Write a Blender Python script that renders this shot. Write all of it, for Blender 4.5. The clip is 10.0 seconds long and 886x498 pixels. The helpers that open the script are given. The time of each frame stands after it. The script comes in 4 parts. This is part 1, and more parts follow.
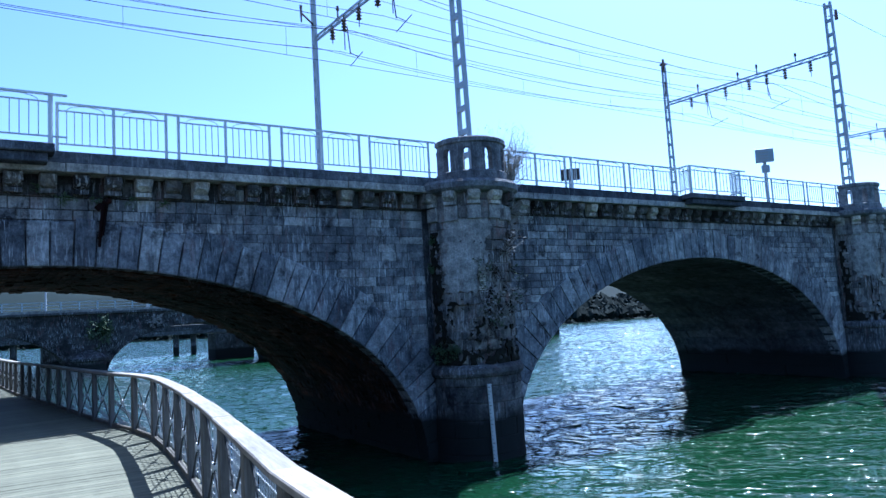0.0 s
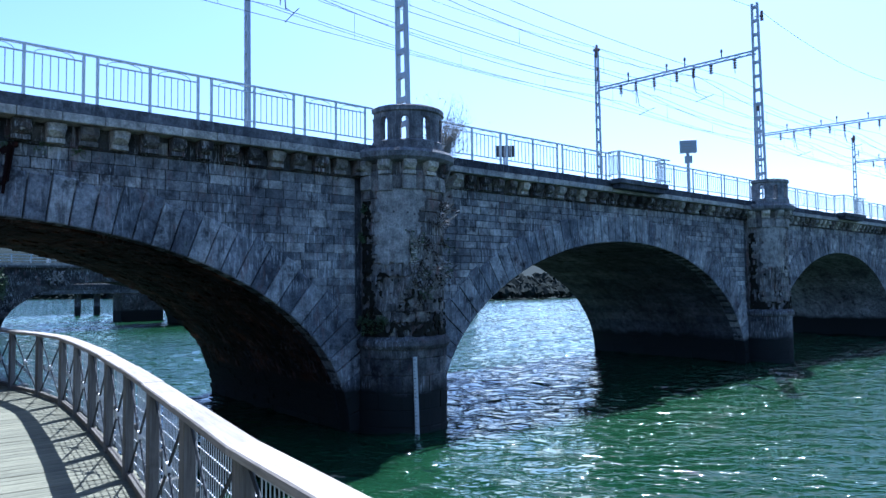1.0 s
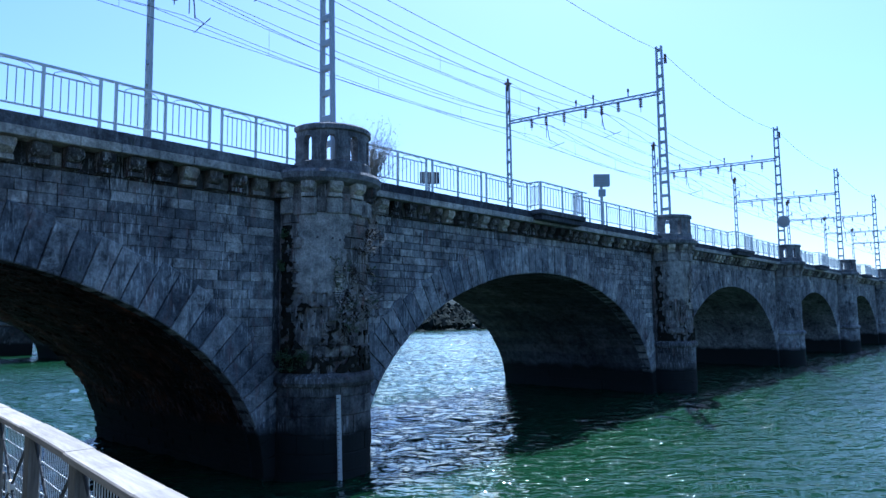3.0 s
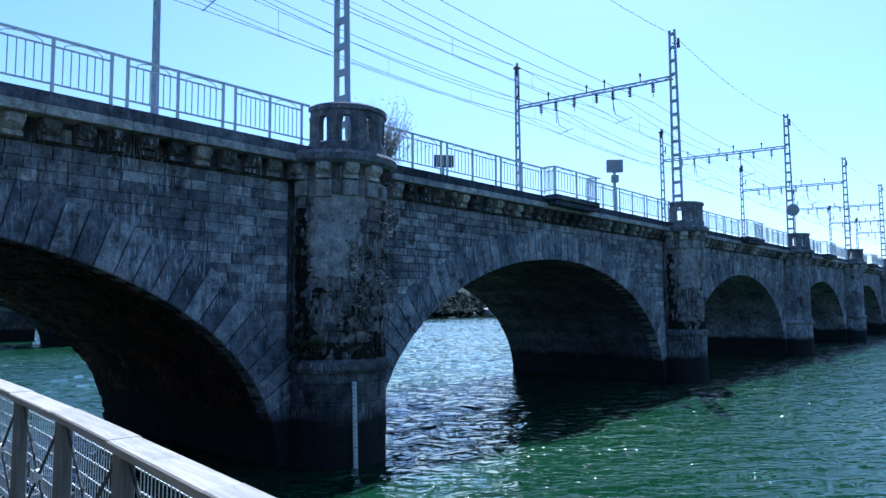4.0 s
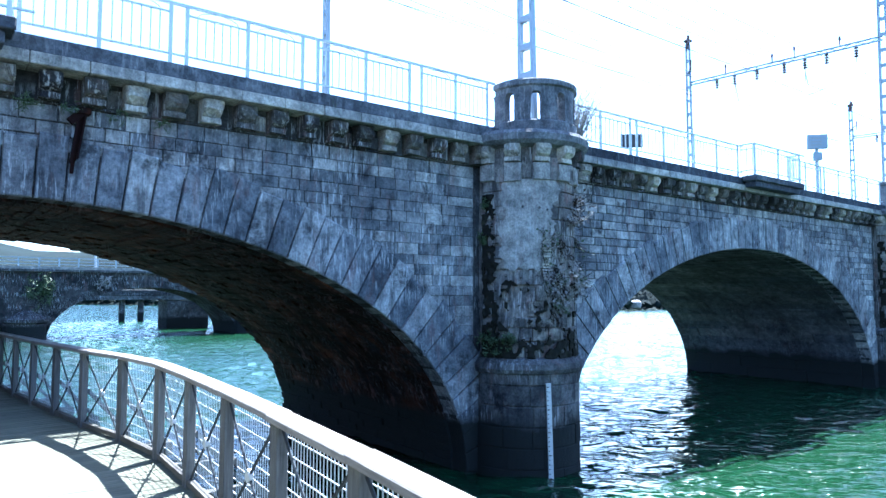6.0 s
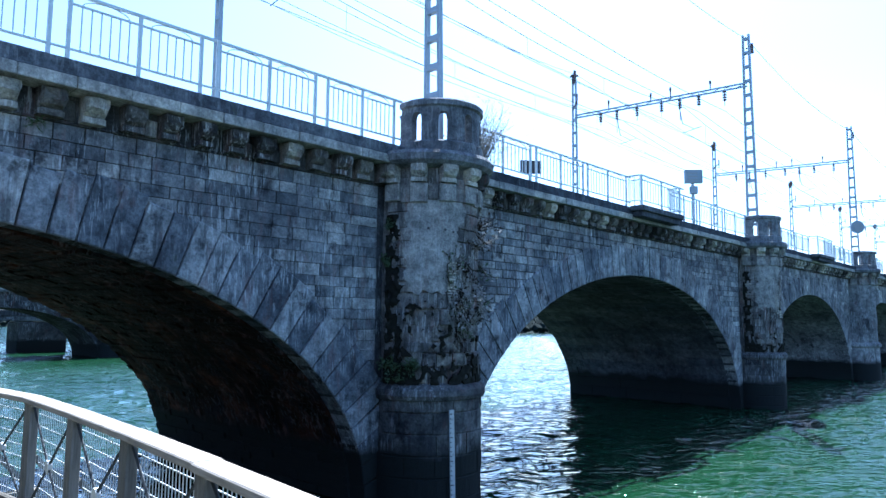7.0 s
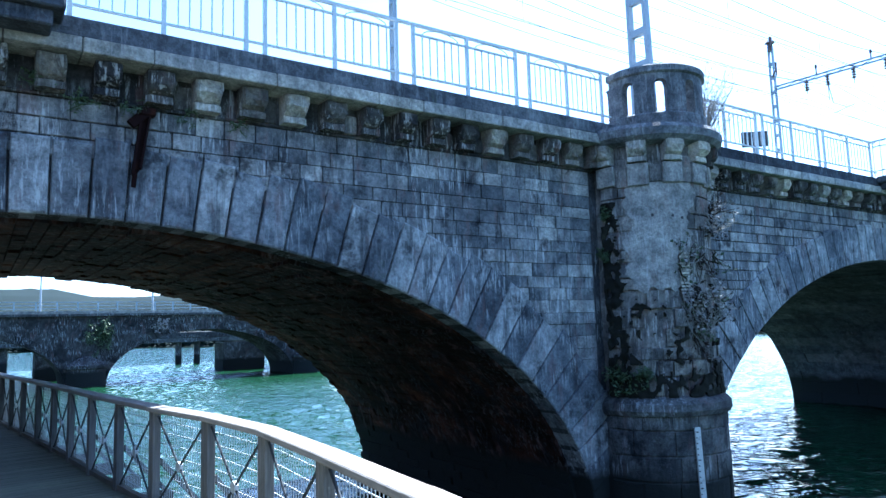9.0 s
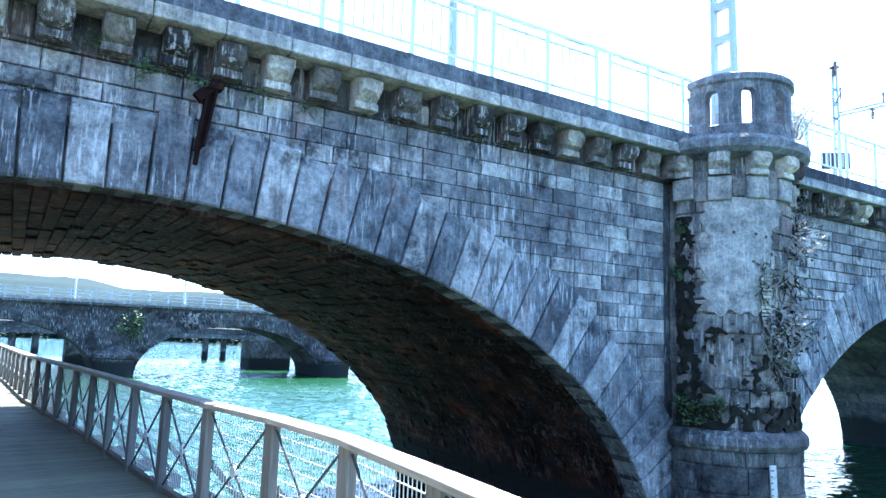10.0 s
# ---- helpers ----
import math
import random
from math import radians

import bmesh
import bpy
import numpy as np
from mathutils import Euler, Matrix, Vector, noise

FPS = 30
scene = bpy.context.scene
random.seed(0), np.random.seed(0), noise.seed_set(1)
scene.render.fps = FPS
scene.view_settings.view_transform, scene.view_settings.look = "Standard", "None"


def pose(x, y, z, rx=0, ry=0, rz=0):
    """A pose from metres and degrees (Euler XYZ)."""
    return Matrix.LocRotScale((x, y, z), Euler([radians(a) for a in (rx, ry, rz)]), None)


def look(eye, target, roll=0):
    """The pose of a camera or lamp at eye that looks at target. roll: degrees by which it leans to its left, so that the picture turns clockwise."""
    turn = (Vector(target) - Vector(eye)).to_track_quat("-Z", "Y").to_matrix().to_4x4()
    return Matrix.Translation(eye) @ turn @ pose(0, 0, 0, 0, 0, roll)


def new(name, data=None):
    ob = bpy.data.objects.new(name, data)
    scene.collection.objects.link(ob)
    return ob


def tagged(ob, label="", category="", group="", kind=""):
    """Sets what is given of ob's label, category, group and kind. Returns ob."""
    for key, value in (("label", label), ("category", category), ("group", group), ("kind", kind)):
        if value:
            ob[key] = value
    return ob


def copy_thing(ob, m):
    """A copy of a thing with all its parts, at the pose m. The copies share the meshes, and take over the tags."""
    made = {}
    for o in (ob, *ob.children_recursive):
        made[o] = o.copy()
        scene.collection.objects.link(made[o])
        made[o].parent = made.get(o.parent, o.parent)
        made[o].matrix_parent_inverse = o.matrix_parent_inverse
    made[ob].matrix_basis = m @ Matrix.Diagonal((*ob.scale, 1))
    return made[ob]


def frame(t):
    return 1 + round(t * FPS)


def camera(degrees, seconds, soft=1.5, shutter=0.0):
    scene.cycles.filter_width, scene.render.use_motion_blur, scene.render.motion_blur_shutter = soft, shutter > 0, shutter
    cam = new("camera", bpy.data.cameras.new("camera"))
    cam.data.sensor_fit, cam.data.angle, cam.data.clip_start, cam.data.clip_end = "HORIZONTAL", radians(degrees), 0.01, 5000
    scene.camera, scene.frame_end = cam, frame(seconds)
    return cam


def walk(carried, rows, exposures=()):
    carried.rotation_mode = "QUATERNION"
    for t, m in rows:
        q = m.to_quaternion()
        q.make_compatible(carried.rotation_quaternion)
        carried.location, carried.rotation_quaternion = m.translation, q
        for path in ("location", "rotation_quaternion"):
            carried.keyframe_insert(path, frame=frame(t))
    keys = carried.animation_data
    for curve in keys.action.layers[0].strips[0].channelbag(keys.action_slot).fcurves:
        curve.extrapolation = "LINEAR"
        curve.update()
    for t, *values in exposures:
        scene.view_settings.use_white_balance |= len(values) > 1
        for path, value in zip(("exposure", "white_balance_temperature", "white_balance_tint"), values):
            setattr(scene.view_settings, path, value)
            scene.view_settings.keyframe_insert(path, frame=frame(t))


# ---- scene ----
cam = camera(65.6, 10.0)
PATH = [
    (0, (-0.844, -2.201, 0.481), (0.266, -0.548, 0.664), -3.3),
    (0.5, (-0.928, -2.04, 0.454), (0.314, -0.482, 0.629), 1.7),
    (1, (-0.94, -1.755, 0.459), (0.357, -0.236, 0.557), -0.6),
    (1.5, (-0.829, -1.435, 0.45), (0.416, 0.121, 0.63), -4.3),
    (2, (-0.749, -1.138, 0.46), (0.513, 0.407, 0.612), 0.5),
    (2.5, (-0.842, -0.782, 0.542), (0.604, 0.59, 0.704), -1.3),
    (2.7, (-0.849, -0.581, 0.516), (0.64, 0.741, 0.7), -1.1),
    (3.8, (-0.773, 0.127, 0.404), (0.751, 1.41, 0.579), 0.1),
    (4, (-0.797, 0.293, 0.395), (0.713, 1.594, 0.548), -0.2),
    (4.5, (-0.636, 0.738, 0.34), (0.698, 2.223, 0.468), -2.6),
    (5, (-0.701, 1.365, 0.408), (0.499, 2.957, 0.573), 2.8),
    (5.2, (-0.77, 1.594, 0.391), (0.381, 3.224, 0.536), -0.4),
    (6.3, (-0.697, 2.484, 0.476), (0.557, 4.036, 0.616), 1.1),
    (6.5, (-0.707, 2.66, 0.446), (0.566, 4.188, 0.659), 1.5),
    (7, (-0.735, 2.964, 0.466), (0.737, 4.304, 0.663), 0.6),
    (7.5, (-0.583, 3.357, 0.434), (0.905, 4.657, 0.734), -3.8),
    (7.7, (-0.476, 3.519, 0.422), (0.956, 4.86, 0.805), -1.7),
    (8, (-0.522, 3.83, 0.43), (0.859, 5.237, 0.765), 0.7),
    (8.5, (-0.468, 4.275, 0.425), (0.751, 5.838, 0.695), -0.4),
    (9, (-0.348, 4.903, 0.417), (0.766, 6.549, 0.643), -1.7),
    (9.5, (-0.405, 5.397, 0.338), (0.617, 7.089, 0.648), 3.9),
    (10, (-0.443, 5.89, 0.345), (0.601, 7.575, 0.608), 2.1),
]
EXPOSURES = [
    (0.0, 1.93, 4500, 13),
    (1.5, 2.05, 4750, 16),
    (2.5, 1.8, 4600, 14),
    (4.0, 1.65, 4500, 10),
    (4.5, 2.25, 4650, 11),
    (5.0, 2.85, 4550, 11),
    (6.5, 3.4, 4750, 10),
    (7.0, 2.55, 4750, 10),
    (7.5, 1.72, 5350, 10),
    (8.0, 1.7, 5150, 8),
    (8.5, 1.95, 5100, 8),
    (9.0, 2.95, 4700, 9),
    (9.5, 3.85, 4900, 8),
    (10.0, 4.1, 4950, 8),
]
walk(cam, [(t, look(eye, target, roll)) for t, eye, target, roll in PATH], EXPOSURES)

# ---- world, sun and exposure ----
SUN_DIR = Vector((0.57, 0.31, 1.0)).normalized()
world = bpy.data.worlds.new("sky_world")
scene.world = world
world.use_nodes = True
wn = world.node_tree
sky = wn.nodes.new("ShaderNodeTexSky")
sky.sky_type = 'NISHITA'
sky.sun_disc = False
sky.sun_elevation = math.asin(SUN_DIR.z)
sky.sun_rotation = math.atan2(SUN_DIR.x, SUN_DIR.y)
sky.air_density, sky.dust_density, sky.ozone_density = 1.0, 1.1, 1.0
wn.links.new(sky.outputs[0], wn.nodes["Background"].inputs[0])
wn.nodes["Background"].inputs[1].default_value = 0.06
sun_data = bpy.data.lights.new("sun", 'SUN')
sun_data.energy, sun_data.angle, sun_data.color = 5.0, radians(0.53), (1.0, 0.90, 0.74)
sun = new("sun", sun_data)
sun.matrix_world = look(tuple(SUN_DIR * 200), (0, 0, 0))

WATER_Z = -3.6
FACE = 14.45          # front plane of the railway bridge
BACK = 24.0           # rear plane of the railway bridge


def back_of(cx):
    """Rear plane of one arch: the bridge narrows a little towards midstream."""
    return 24.0 if cx < 5 else 23.5


PIERS = [-10.90, 11.10, 34.0, 55.8] + [55.8 + 21.0 * k for k in range(1, 6)]
ARCHES = [-21.90] + [(a + b) / 2 for a, b in zip(PIERS, PIERS[1:])]
HALF = [11.0] + [(b - a) / 2 for a, b in zip(PIERS, PIERS[1:])]
ARCH_Z = -3.6
rnd = random.Random(7)


# ---- material helpers ----
def shader(name, rough=0.8, metal=0.0, gloss=0.5):
    m = bpy.data.materials.new(name)
    m.use_nodes = True
    b = m.node_tree.nodes["Principled BSDF"]
    b.inputs["Roughness"].default_value = rough
    b.inputs["Metallic"].default_value = metal
    b.inputs["Specular IOR Level"].default_value = gloss
    return m, m.node_tree, b


def add(nt, kind, **vals):
    n = nt.nodes.new(kind)
    for k, v in vals.items():
        n.inputs[k.replace("_", " ")].default_value = v
    return n


def coords(nt, scale=(1, 1, 1), local=False):
    mp = nt.nodes.new("ShaderNodeMapping")
    mp.inputs["Scale"].default_value = scale
    if local:
        src = nt.nodes.new("ShaderNodeTexCoord").outputs["Object"]
    else:
        src = nt.nodes.new("ShaderNodeNewGeometry").outputs["Position"]
    nt.links.new(src, mp.inputs["Vector"])
    return mp.outputs["Vector"]


def noise_tex(nt, vec, scale, detail=4.0, rough=0.55):
    n = add(nt, "ShaderNodeTexNoise", Scale=scale, Detail=detail, Roughness=rough)
    nt.links.new(vec, n.inputs["Vector"])
    return n.outputs["Fac"]


def ramp(nt, fac, stops):
    r = nt.nodes.new("ShaderNodeValToRGB")
    els = r.color_ramp.elements
    while len(els) < len(stops):
        els.new(0.5)
    for e, (p, c) in zip(els, stops):
        e.position, e.color = p, (*c, 1.0) if len(c) == 3 else c
    nt.links.new(fac, r.inputs["Fac"])
    return r.outputs["Color"]


def mix(nt, fac, a, b, mode='MIX'):
    n = nt.nodes.new("ShaderNodeMixRGB")
    n.blend_type = mode
    for sock, v in zip(n.inputs, (fac, a, b)):
        if isinstance(v, bpy.types.NodeSocket):
            nt.links.new(v, sock)
        elif isinstance(v, (int, float)):
            sock.default_value = v
        else:
            sock.default_value = (*v, 1.0)
    return n.outputs["Color"]


def bump(nt, b, height, strength=0.4, dist=0.02):
    n = add(nt, "ShaderNodeBump", Strength=strength, Distance=dist)
    nt.links.new(height, n.inputs["Height"])
    nt.links.new(n.outputs["Normal"], b.inputs["Normal"])


def rand_out(nt):
    return nt.nodes.new("ShaderNodeObjectInfo").outputs["Random"]


def island_out(nt):
    return nt.nodes.new("ShaderNodeNewGeometry").outputs["Random Per Island"]


def stone(name, dark, mid, light, stain=0.6, vary="object", rough=0.88, tide=True, grain=9.0, warm=0.35, pale=0.5, spread=1.0, tint=(1.35, 1.415, 1.46)):
    """Weathered masonry: blotches, soot crust, rust-brown runs, lime drips, lichen, a wet tide band near the water."""
    m, nt, b = shader(name, rough, 0.0, 0.08)
    p = coords(nt)
    big = noise_tex(nt, p, 0.55, 5)
    col = ramp(nt, big, [(0.30, dark), (0.50, mid), (0.72, light)])
    mott = noise_tex(nt, p, 3.4, 9, 0.68)
    col = mix(nt, 0.9, col, ramp(nt, mott, [(0.34, (0.45, 0.46, 0.48)), (0.50, (0.95, 0.95, 0.95)), (0.66, (1.5, 1.47, 1.42))]), 'MULTIPLY')
    fine = noise_tex(nt, p, grain * 2.2, 6, 0.75)
    col = mix(nt, 0.7, col, ramp(nt, fine, [(0.34, (0.45, 0.45, 0.45)), (0.64, (1.4, 1.4, 1.4))]), 'MULTIPLY')
    if vary:
        rv = rand_out(nt) if vary == "object" else island_out(nt)
        lo, hi = 1 - 0.5 * spread, 1 + 0.75 * spread
        col = mix(nt, 0.9, col, ramp(nt, rv, [(0.0, (lo, lo * 1.04, lo * 1.1)), (0.45, (0.93, 0.92, 0.92)), (0.80, (1.2, 1.16, 1.10)), (1.0, (hi, hi * 0.96, hi * 0.88))]), 'MULTIPLY')
    streak = noise_tex(nt, coords(nt, (2.4, 2.4, 0.35)), 1.5, 6, 0.7)
    col = mix(nt, ramp(nt, streak, [(0.52, (0, 0, 0)), (0.64, (stain * 0.8,) * 3)]), col, (0.014, 0.014, 0.017))
    rust = noise_tex(nt, coords(nt, (2.6, 2.6, 0.8)), 1.3, 6, 0.7)
    col = mix(nt, ramp(nt, rust, [(0.55, (0, 0, 0)), (0.66, (warm,) * 3)]), col, (0.115, 0.066, 0.058))
    crust = noise_tex(nt, p, 1.25, 8, 0.72)
    col = mix(nt, ramp(nt, crust, [(0.55, (0, 0, 0)), (0.63, (stain,) * 3)]), col, (0.010, 0.010, 0.012))
    drip = noise_tex(nt, coords(nt, (7.0, 7.0, 0.9)), 2.2, 6, 0.75)
    where = noise_tex(nt, p, 0.8, 3)
    lime = mix(nt, 1.0, ramp(nt, drip, [(0.525, (0, 0, 0)), (0.61, (pale,) * 3)]), ramp(nt, where, [(0.42, (0, 0, 0)), (0.54, (1, 1, 1))]), 'MULTIPLY')
    col = mix(nt, lime, col, (0.40, 0.395, 0.385))
    moss = noise_tex(nt, p, 1.4, 6, 0.75)
    col = mix(nt, ramp(nt, moss, [(0.62, (0, 0, 0)), (0.72, (0.45, 0.45, 0.45))]), col, (0.05, 0.06, 0.03))
    if tide:
        sep = nt.nodes.new("ShaderNodeSeparateXYZ")
        nt.links.new(nt.nodes.new("ShaderNodeNewGeometry").outputs["Position"], sep.inputs[0])
        wob = nt.nodes.new("ShaderNodeMath")
        wob.operation = 'MULTIPLY_ADD'
        nt.links.new(noise_tex(nt, p, 1.1, 4), wob.inputs[0])
        wob.inputs[1].default_value = -0.7
        nt.links.new(sep.outputs["Z"], wob.inputs[2])
        rng = add(nt, "ShaderNodeMapRange")
        rng.inputs["From Min"].default_value = -2.55
        rng.inputs["From Max"].default_value = -2.85
        nt.links.new(wob.outputs[0], rng.inputs["Value"])
        col = mix(nt, rng.outputs[0], col, (0.012, 0.013, 0.012))
    col = mix(nt, 1.0, col, tint, 'MULTIPLY')
    nt.links.new(col, b.inputs["Base Color"])
    bump(nt, b, mix(nt, 0.45, mott, fine), 0.9, 0.045)
    return m


def painted(name, c, rough=0.5, metal=0.0, wear=(0.12, 0.08, 0.06), amount=0.5, scale=6.0):
    m, nt, b = shader(name, rough, metal, 0.05 if rough > 0.75 else 0.4)
    p = coords(nt)
    n1 = noise_tex(nt, p, scale, 6, 0.7)
    n2 = noise_tex(nt, p, scale * 7, 3)
    col = mix(nt, ramp(nt, n1, [(0.56, (0, 0, 0)), (0.72, (amount, amount, amount))]), c, wear)
    col = mix(nt, 0.5, col, ramp(nt, n2, [(0.3, (0.75, 0.75, 0.75)), (0.7, (1.15, 1.15, 1.15))]), 'MULTIPLY')
    nt.links.new(col, b.inputs["Base Color"])
    bump(nt, b, n2, 0.2, 0.004)
    return m


def wood(name, dark, light, axis=0, rough=0.75):
    m, nt, b = shader(name, rough, 0.0, 0.12)
    s = [14.0, 14.0, 14.0]
    s[axis] = 0.9
    g = noise_tex(nt, coords(nt, tuple(s), True), 2.2, 6, 0.7)
    col = ramp(nt, g, [(0.28, dark), (0.7, light)])
    col = mix(nt, 0.7, col, ramp(nt, rand_out(nt), [(0.0, (0.72, 0.72, 0.72)), (1.0, (1.2, 1.18, 1.15))]), 'MULTIPLY')
    spots = noise_tex(nt, coords(nt), 3.0, 6, 0.7)
    col = mix(nt, ramp(nt, spots, [(0.55, (0, 0, 0)), (0.75, (0.5, 0.5, 0.5))]), col, tuple(v * 0.45 for v in dark))
    nt.links.new(col, b.inputs["Base Color"])
    bump(nt, b, g, 0.5, 0.006)
    return m


M_VOUSS = stone("voussoir_stone", (0.060, 0.062, 0.068), (0.115, 0.118, 0.125), (0.21, 0.21, 0.21), stain=0.8)
M_BRICK = stone("wall_stone", (0.065, 0.065, 0.068), (0.13, 0.128, 0.128), (0.23, 0.225, 0.215), stain=0.8)
M_BRICK_FAR = stone("wall_stone_joined", (0.065, 0.065, 0.068), (0.13, 0.128, 0.128), (0.23, 0.225, 0.215), stain=0.8, vary="island")
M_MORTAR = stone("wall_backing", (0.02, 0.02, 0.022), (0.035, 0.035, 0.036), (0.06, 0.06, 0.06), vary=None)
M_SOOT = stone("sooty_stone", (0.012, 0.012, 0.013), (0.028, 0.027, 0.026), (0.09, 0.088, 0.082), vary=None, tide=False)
# Brown vault stone, toned near black to carry the shade under the arch.
M_SOFFIT_SHADED = stone("barrel_stone_shaded", (0.0036, 0.0017, 0.0011), (0.0125, 0.0048, 0.0030), (0.056, 0.022, 0.013), stain=0.8, vary="island", warm=0.55, pale=0.12)
# Smooth lining, toned lighter to carry light bounced off the water.
M_LINING_LIT = stone("smooth_barrel_lining_bounce_lit", (0.030, 0.030, 0.032), (0.048, 0.048, 0.051), (0.075, 0.075, 0.079), stain=0.4, vary="island", warm=0.15, pale=0.1, spread=0.4)
M_TURRET = stone("turret_stone", (0.042, 0.041, 0.039), (0.095, 0.093, 0.090), (0.185, 0.181, 0.174), stain=0.85, vary="island", warm=0.6, tint=(1.42, 1.41, 1.36))
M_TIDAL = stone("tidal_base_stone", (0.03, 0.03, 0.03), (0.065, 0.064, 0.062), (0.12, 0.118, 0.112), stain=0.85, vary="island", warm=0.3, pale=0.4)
M_RENDER = stone("smooth_render", (0.12, 0.118, 0.112), (0.17, 0.167, 0.158), (0.215, 0.212, 0.20), stain=0.35, vary=None, tide=False, pale=0.3, warm=0.2, tint=(1.42, 1.41, 1.36))
M_CORBEL = stone("corbel_stone", (0.022, 0.022, 0.022), (0.060, 0.059, 0.056), (0.15, 0.146, 0.136), stain=0.9, tide=False, spread=1.3, tint=(1.42, 1.41, 1.36))
M_CORBEL_PALE = stone("pale_corbel_limestone", (0.11, 0.108, 0.098), (0.22, 0.214, 0.195), (0.36, 0.35, 0.315), stain=0.55, tide=False, spread=0.7, tint=(1.42, 1.41, 1.34))
M_FASCIA = stone("fascia_stone", (0.13, 0.132, 0.128), (0.19, 0.192, 0.185), (0.25, 0.25, 0.24), stain=0.35, tide=False, warm=0.08, pale=0.2, spread=0.3, tint=(1.42, 1.41, 1.36))
M_KERB = stone("kerb_concrete", (0.030, 0.032, 0.039), (0.046, 0.049, 0.057), (0.068, 0.072, 0.08), stain=0.5, tide=False, warm=0.1, pale=0.15)
M_DRUM = stone("drum_concrete", (0.06, 0.06, 0.063), (0.105, 0.105, 0.107), (0.15, 0.15, 0.149), stain=0.5, vary=None, tide=False, pale=0.2, warm=0.2)
M_OLD = stone("old_bridge_stone", (0.012, 0.012, 0.012), (0.025, 0.0245, 0.024), (0.055, 0.054, 0.052), stain=0.7, vary="island")
M_CONC = stone("grey_concrete", (0.025, 0.025, 0.0245), (0.045, 0.045, 0.043), (0.08, 0.08, 0.077), stain=0.4, vary=None)
M_RAIL = painted("pale_railing_paint", (0.48, 0.52, 0.53), 0.45, amount=0.35)
M_MAST = painted("galvanised_mast", (0.31, 0.345, 0.37), 0.55, 0.2, wear=(0.10, 0.08, 0.07), amount=0.4)
M_WIRE = painted("dark_wire", (0.045, 0.05, 0.055), 0.8, 0.0, amount=0.1)
M_INSUL = painted("brown_insulator", (0.09, 0.05, 0.035), 0.25, amount=0.1)
M_RUST = painted("rusty_iron", (0.010, 0.005, 0.005), 0.85, wear=(0.06, 0.022, 0.010), amount=0.5, scale=5.0)
M_STAFF = painted("white_staff_paint", (0.46, 0.47, 0.45), 0.6, wear=(0.16, 0.15, 0.12), amount=0.8, scale=9)
M_BLACK = painted("black_paint", (0.02, 0.02, 0.022), 0.6, amount=0.1)
M_SIGN = painted("grey_sign_paint", (0.24, 0.28, 0.31), 0.5, amount=0.3)
M_PALE = painted("pale_sign_paint", (0.25, 0.26, 0.27), 0.5, amount=0.2)
M_HAND = wood("weathered_handrail_wood", (0.14, 0.13, 0.112), (0.31, 0.285, 0.25), 1)
M_POST = wood("grey_post_wood", (0.06, 0.06, 0.058), (0.165, 0.165, 0.16), 2)
M_PLANK = wood("deck_plank_wood", (0.060, 0.060, 0.043), (0.18, 0.18, 0.128), 0)
M_BEAM = wood("dark_beam_wood", (0.06, 0.055, 0.05), (0.14, 0.13, 0.11), 1)
M_STEEL = painted("mesh_steel", (0.46, 0.48, 0.49), 0.5, 0.3, amount=0.3)
M_LEAF = painted("green_leaf", (0.040, 0.065, 0.022), 0.6, wear=(0.09, 0.085, 0.04), amount=0.5)
M_DRY = painted("dry_twig", (0.27, 0.26, 0.235), 0.8, wear=(0.08, 0.075, 0.065), amount=0.8, scale=3)
M_ROOT = painted("dark_root", (0.022, 0.018, 0.015), 0.9, wear=(0.07, 0.06, 0.05), amount=0.5, scale=4)
M_FOREST = painted("far_foliage", (0.008, 0.013, 0.012), 0.9, wear=(0.022, 0.031, 0.024), amount=0.9, scale=0.07)


def water_material():
    """Green tidal water: broad chop, finer ripples and a few sharp wavelets that catch the sun."""
    m, nt, b = shader("river_water", 0.04)
    p = coords(nt)
    murk = noise_tex(nt, p, 0.06, 4)
    col = ramp(nt, murk, [(0.3, (0.0045, 0.020, 0.0085)), (0.7, (0.010, 0.031, 0.0135))])
    nt.links.new(col, b.inputs["Base Color"])
    b.inputs["IOR"].default_value = 1.33

    def swept(along, across, turn):
        """Coordinates with the crests drawn out: cycles a metre along the turned direction and across it."""
        v = coords(nt, (1 / along, 1 / across, 1.0))
        v.node.vector_type = 'TEXTURE'
        v.node.inputs["Rotation"].default_value = (0, 0, turn)
        return v
    chop = noise_tex(nt, swept(1.25, 0.50, 0.85), 1.0, 3, 0.5)
    fine = noise_tex(nt, swept(3.4, 1.5, 0.70), 1.0, 2, 0.5)
    peak = ramp(nt, noise_tex(nt, swept(3.0, 1.6, 1.05), 1.0, 2, 0.5), [(0.54, (0, 0, 0)), (0.82, (1, 1, 1))])
    h = mix(nt, 0.30, chop, fine)
    n1 = add(nt, "ShaderNodeBump", Strength=1.0, Distance=0.54)
    nt.links.new(h, n1.inputs["Height"])
    n2 = add(nt, "ShaderNodeBump", Strength=1.0, Distance=0.045)
    nt.links.new(peak, n2.inputs["Height"])
    nt.links.new(n1.outputs["Normal"], n2.inputs["Normal"])
    nt.links.new(n2.outputs["Normal"], b.inputs["Normal"])
    return m


M_MOSS = painted("dark_moss", (0.016, 0.016, 0.013), 0.95, wear=(0.05, 0.052, 0.035), amount=0.7, scale=2.5)
M_WATER = water_material()


# ---- mesh helpers ----
def mesh_of(name, verts, faces, material, smooth=False):
    me = bpy.data.meshes.new(name)
    me.from_pydata([tuple(v) for v in verts], [], faces)
    me.materials.append(material)
    if smooth:
        me.polygons.foreach_set("use_smooth", [True] * len(me.polygons))
    me.update()
    return me


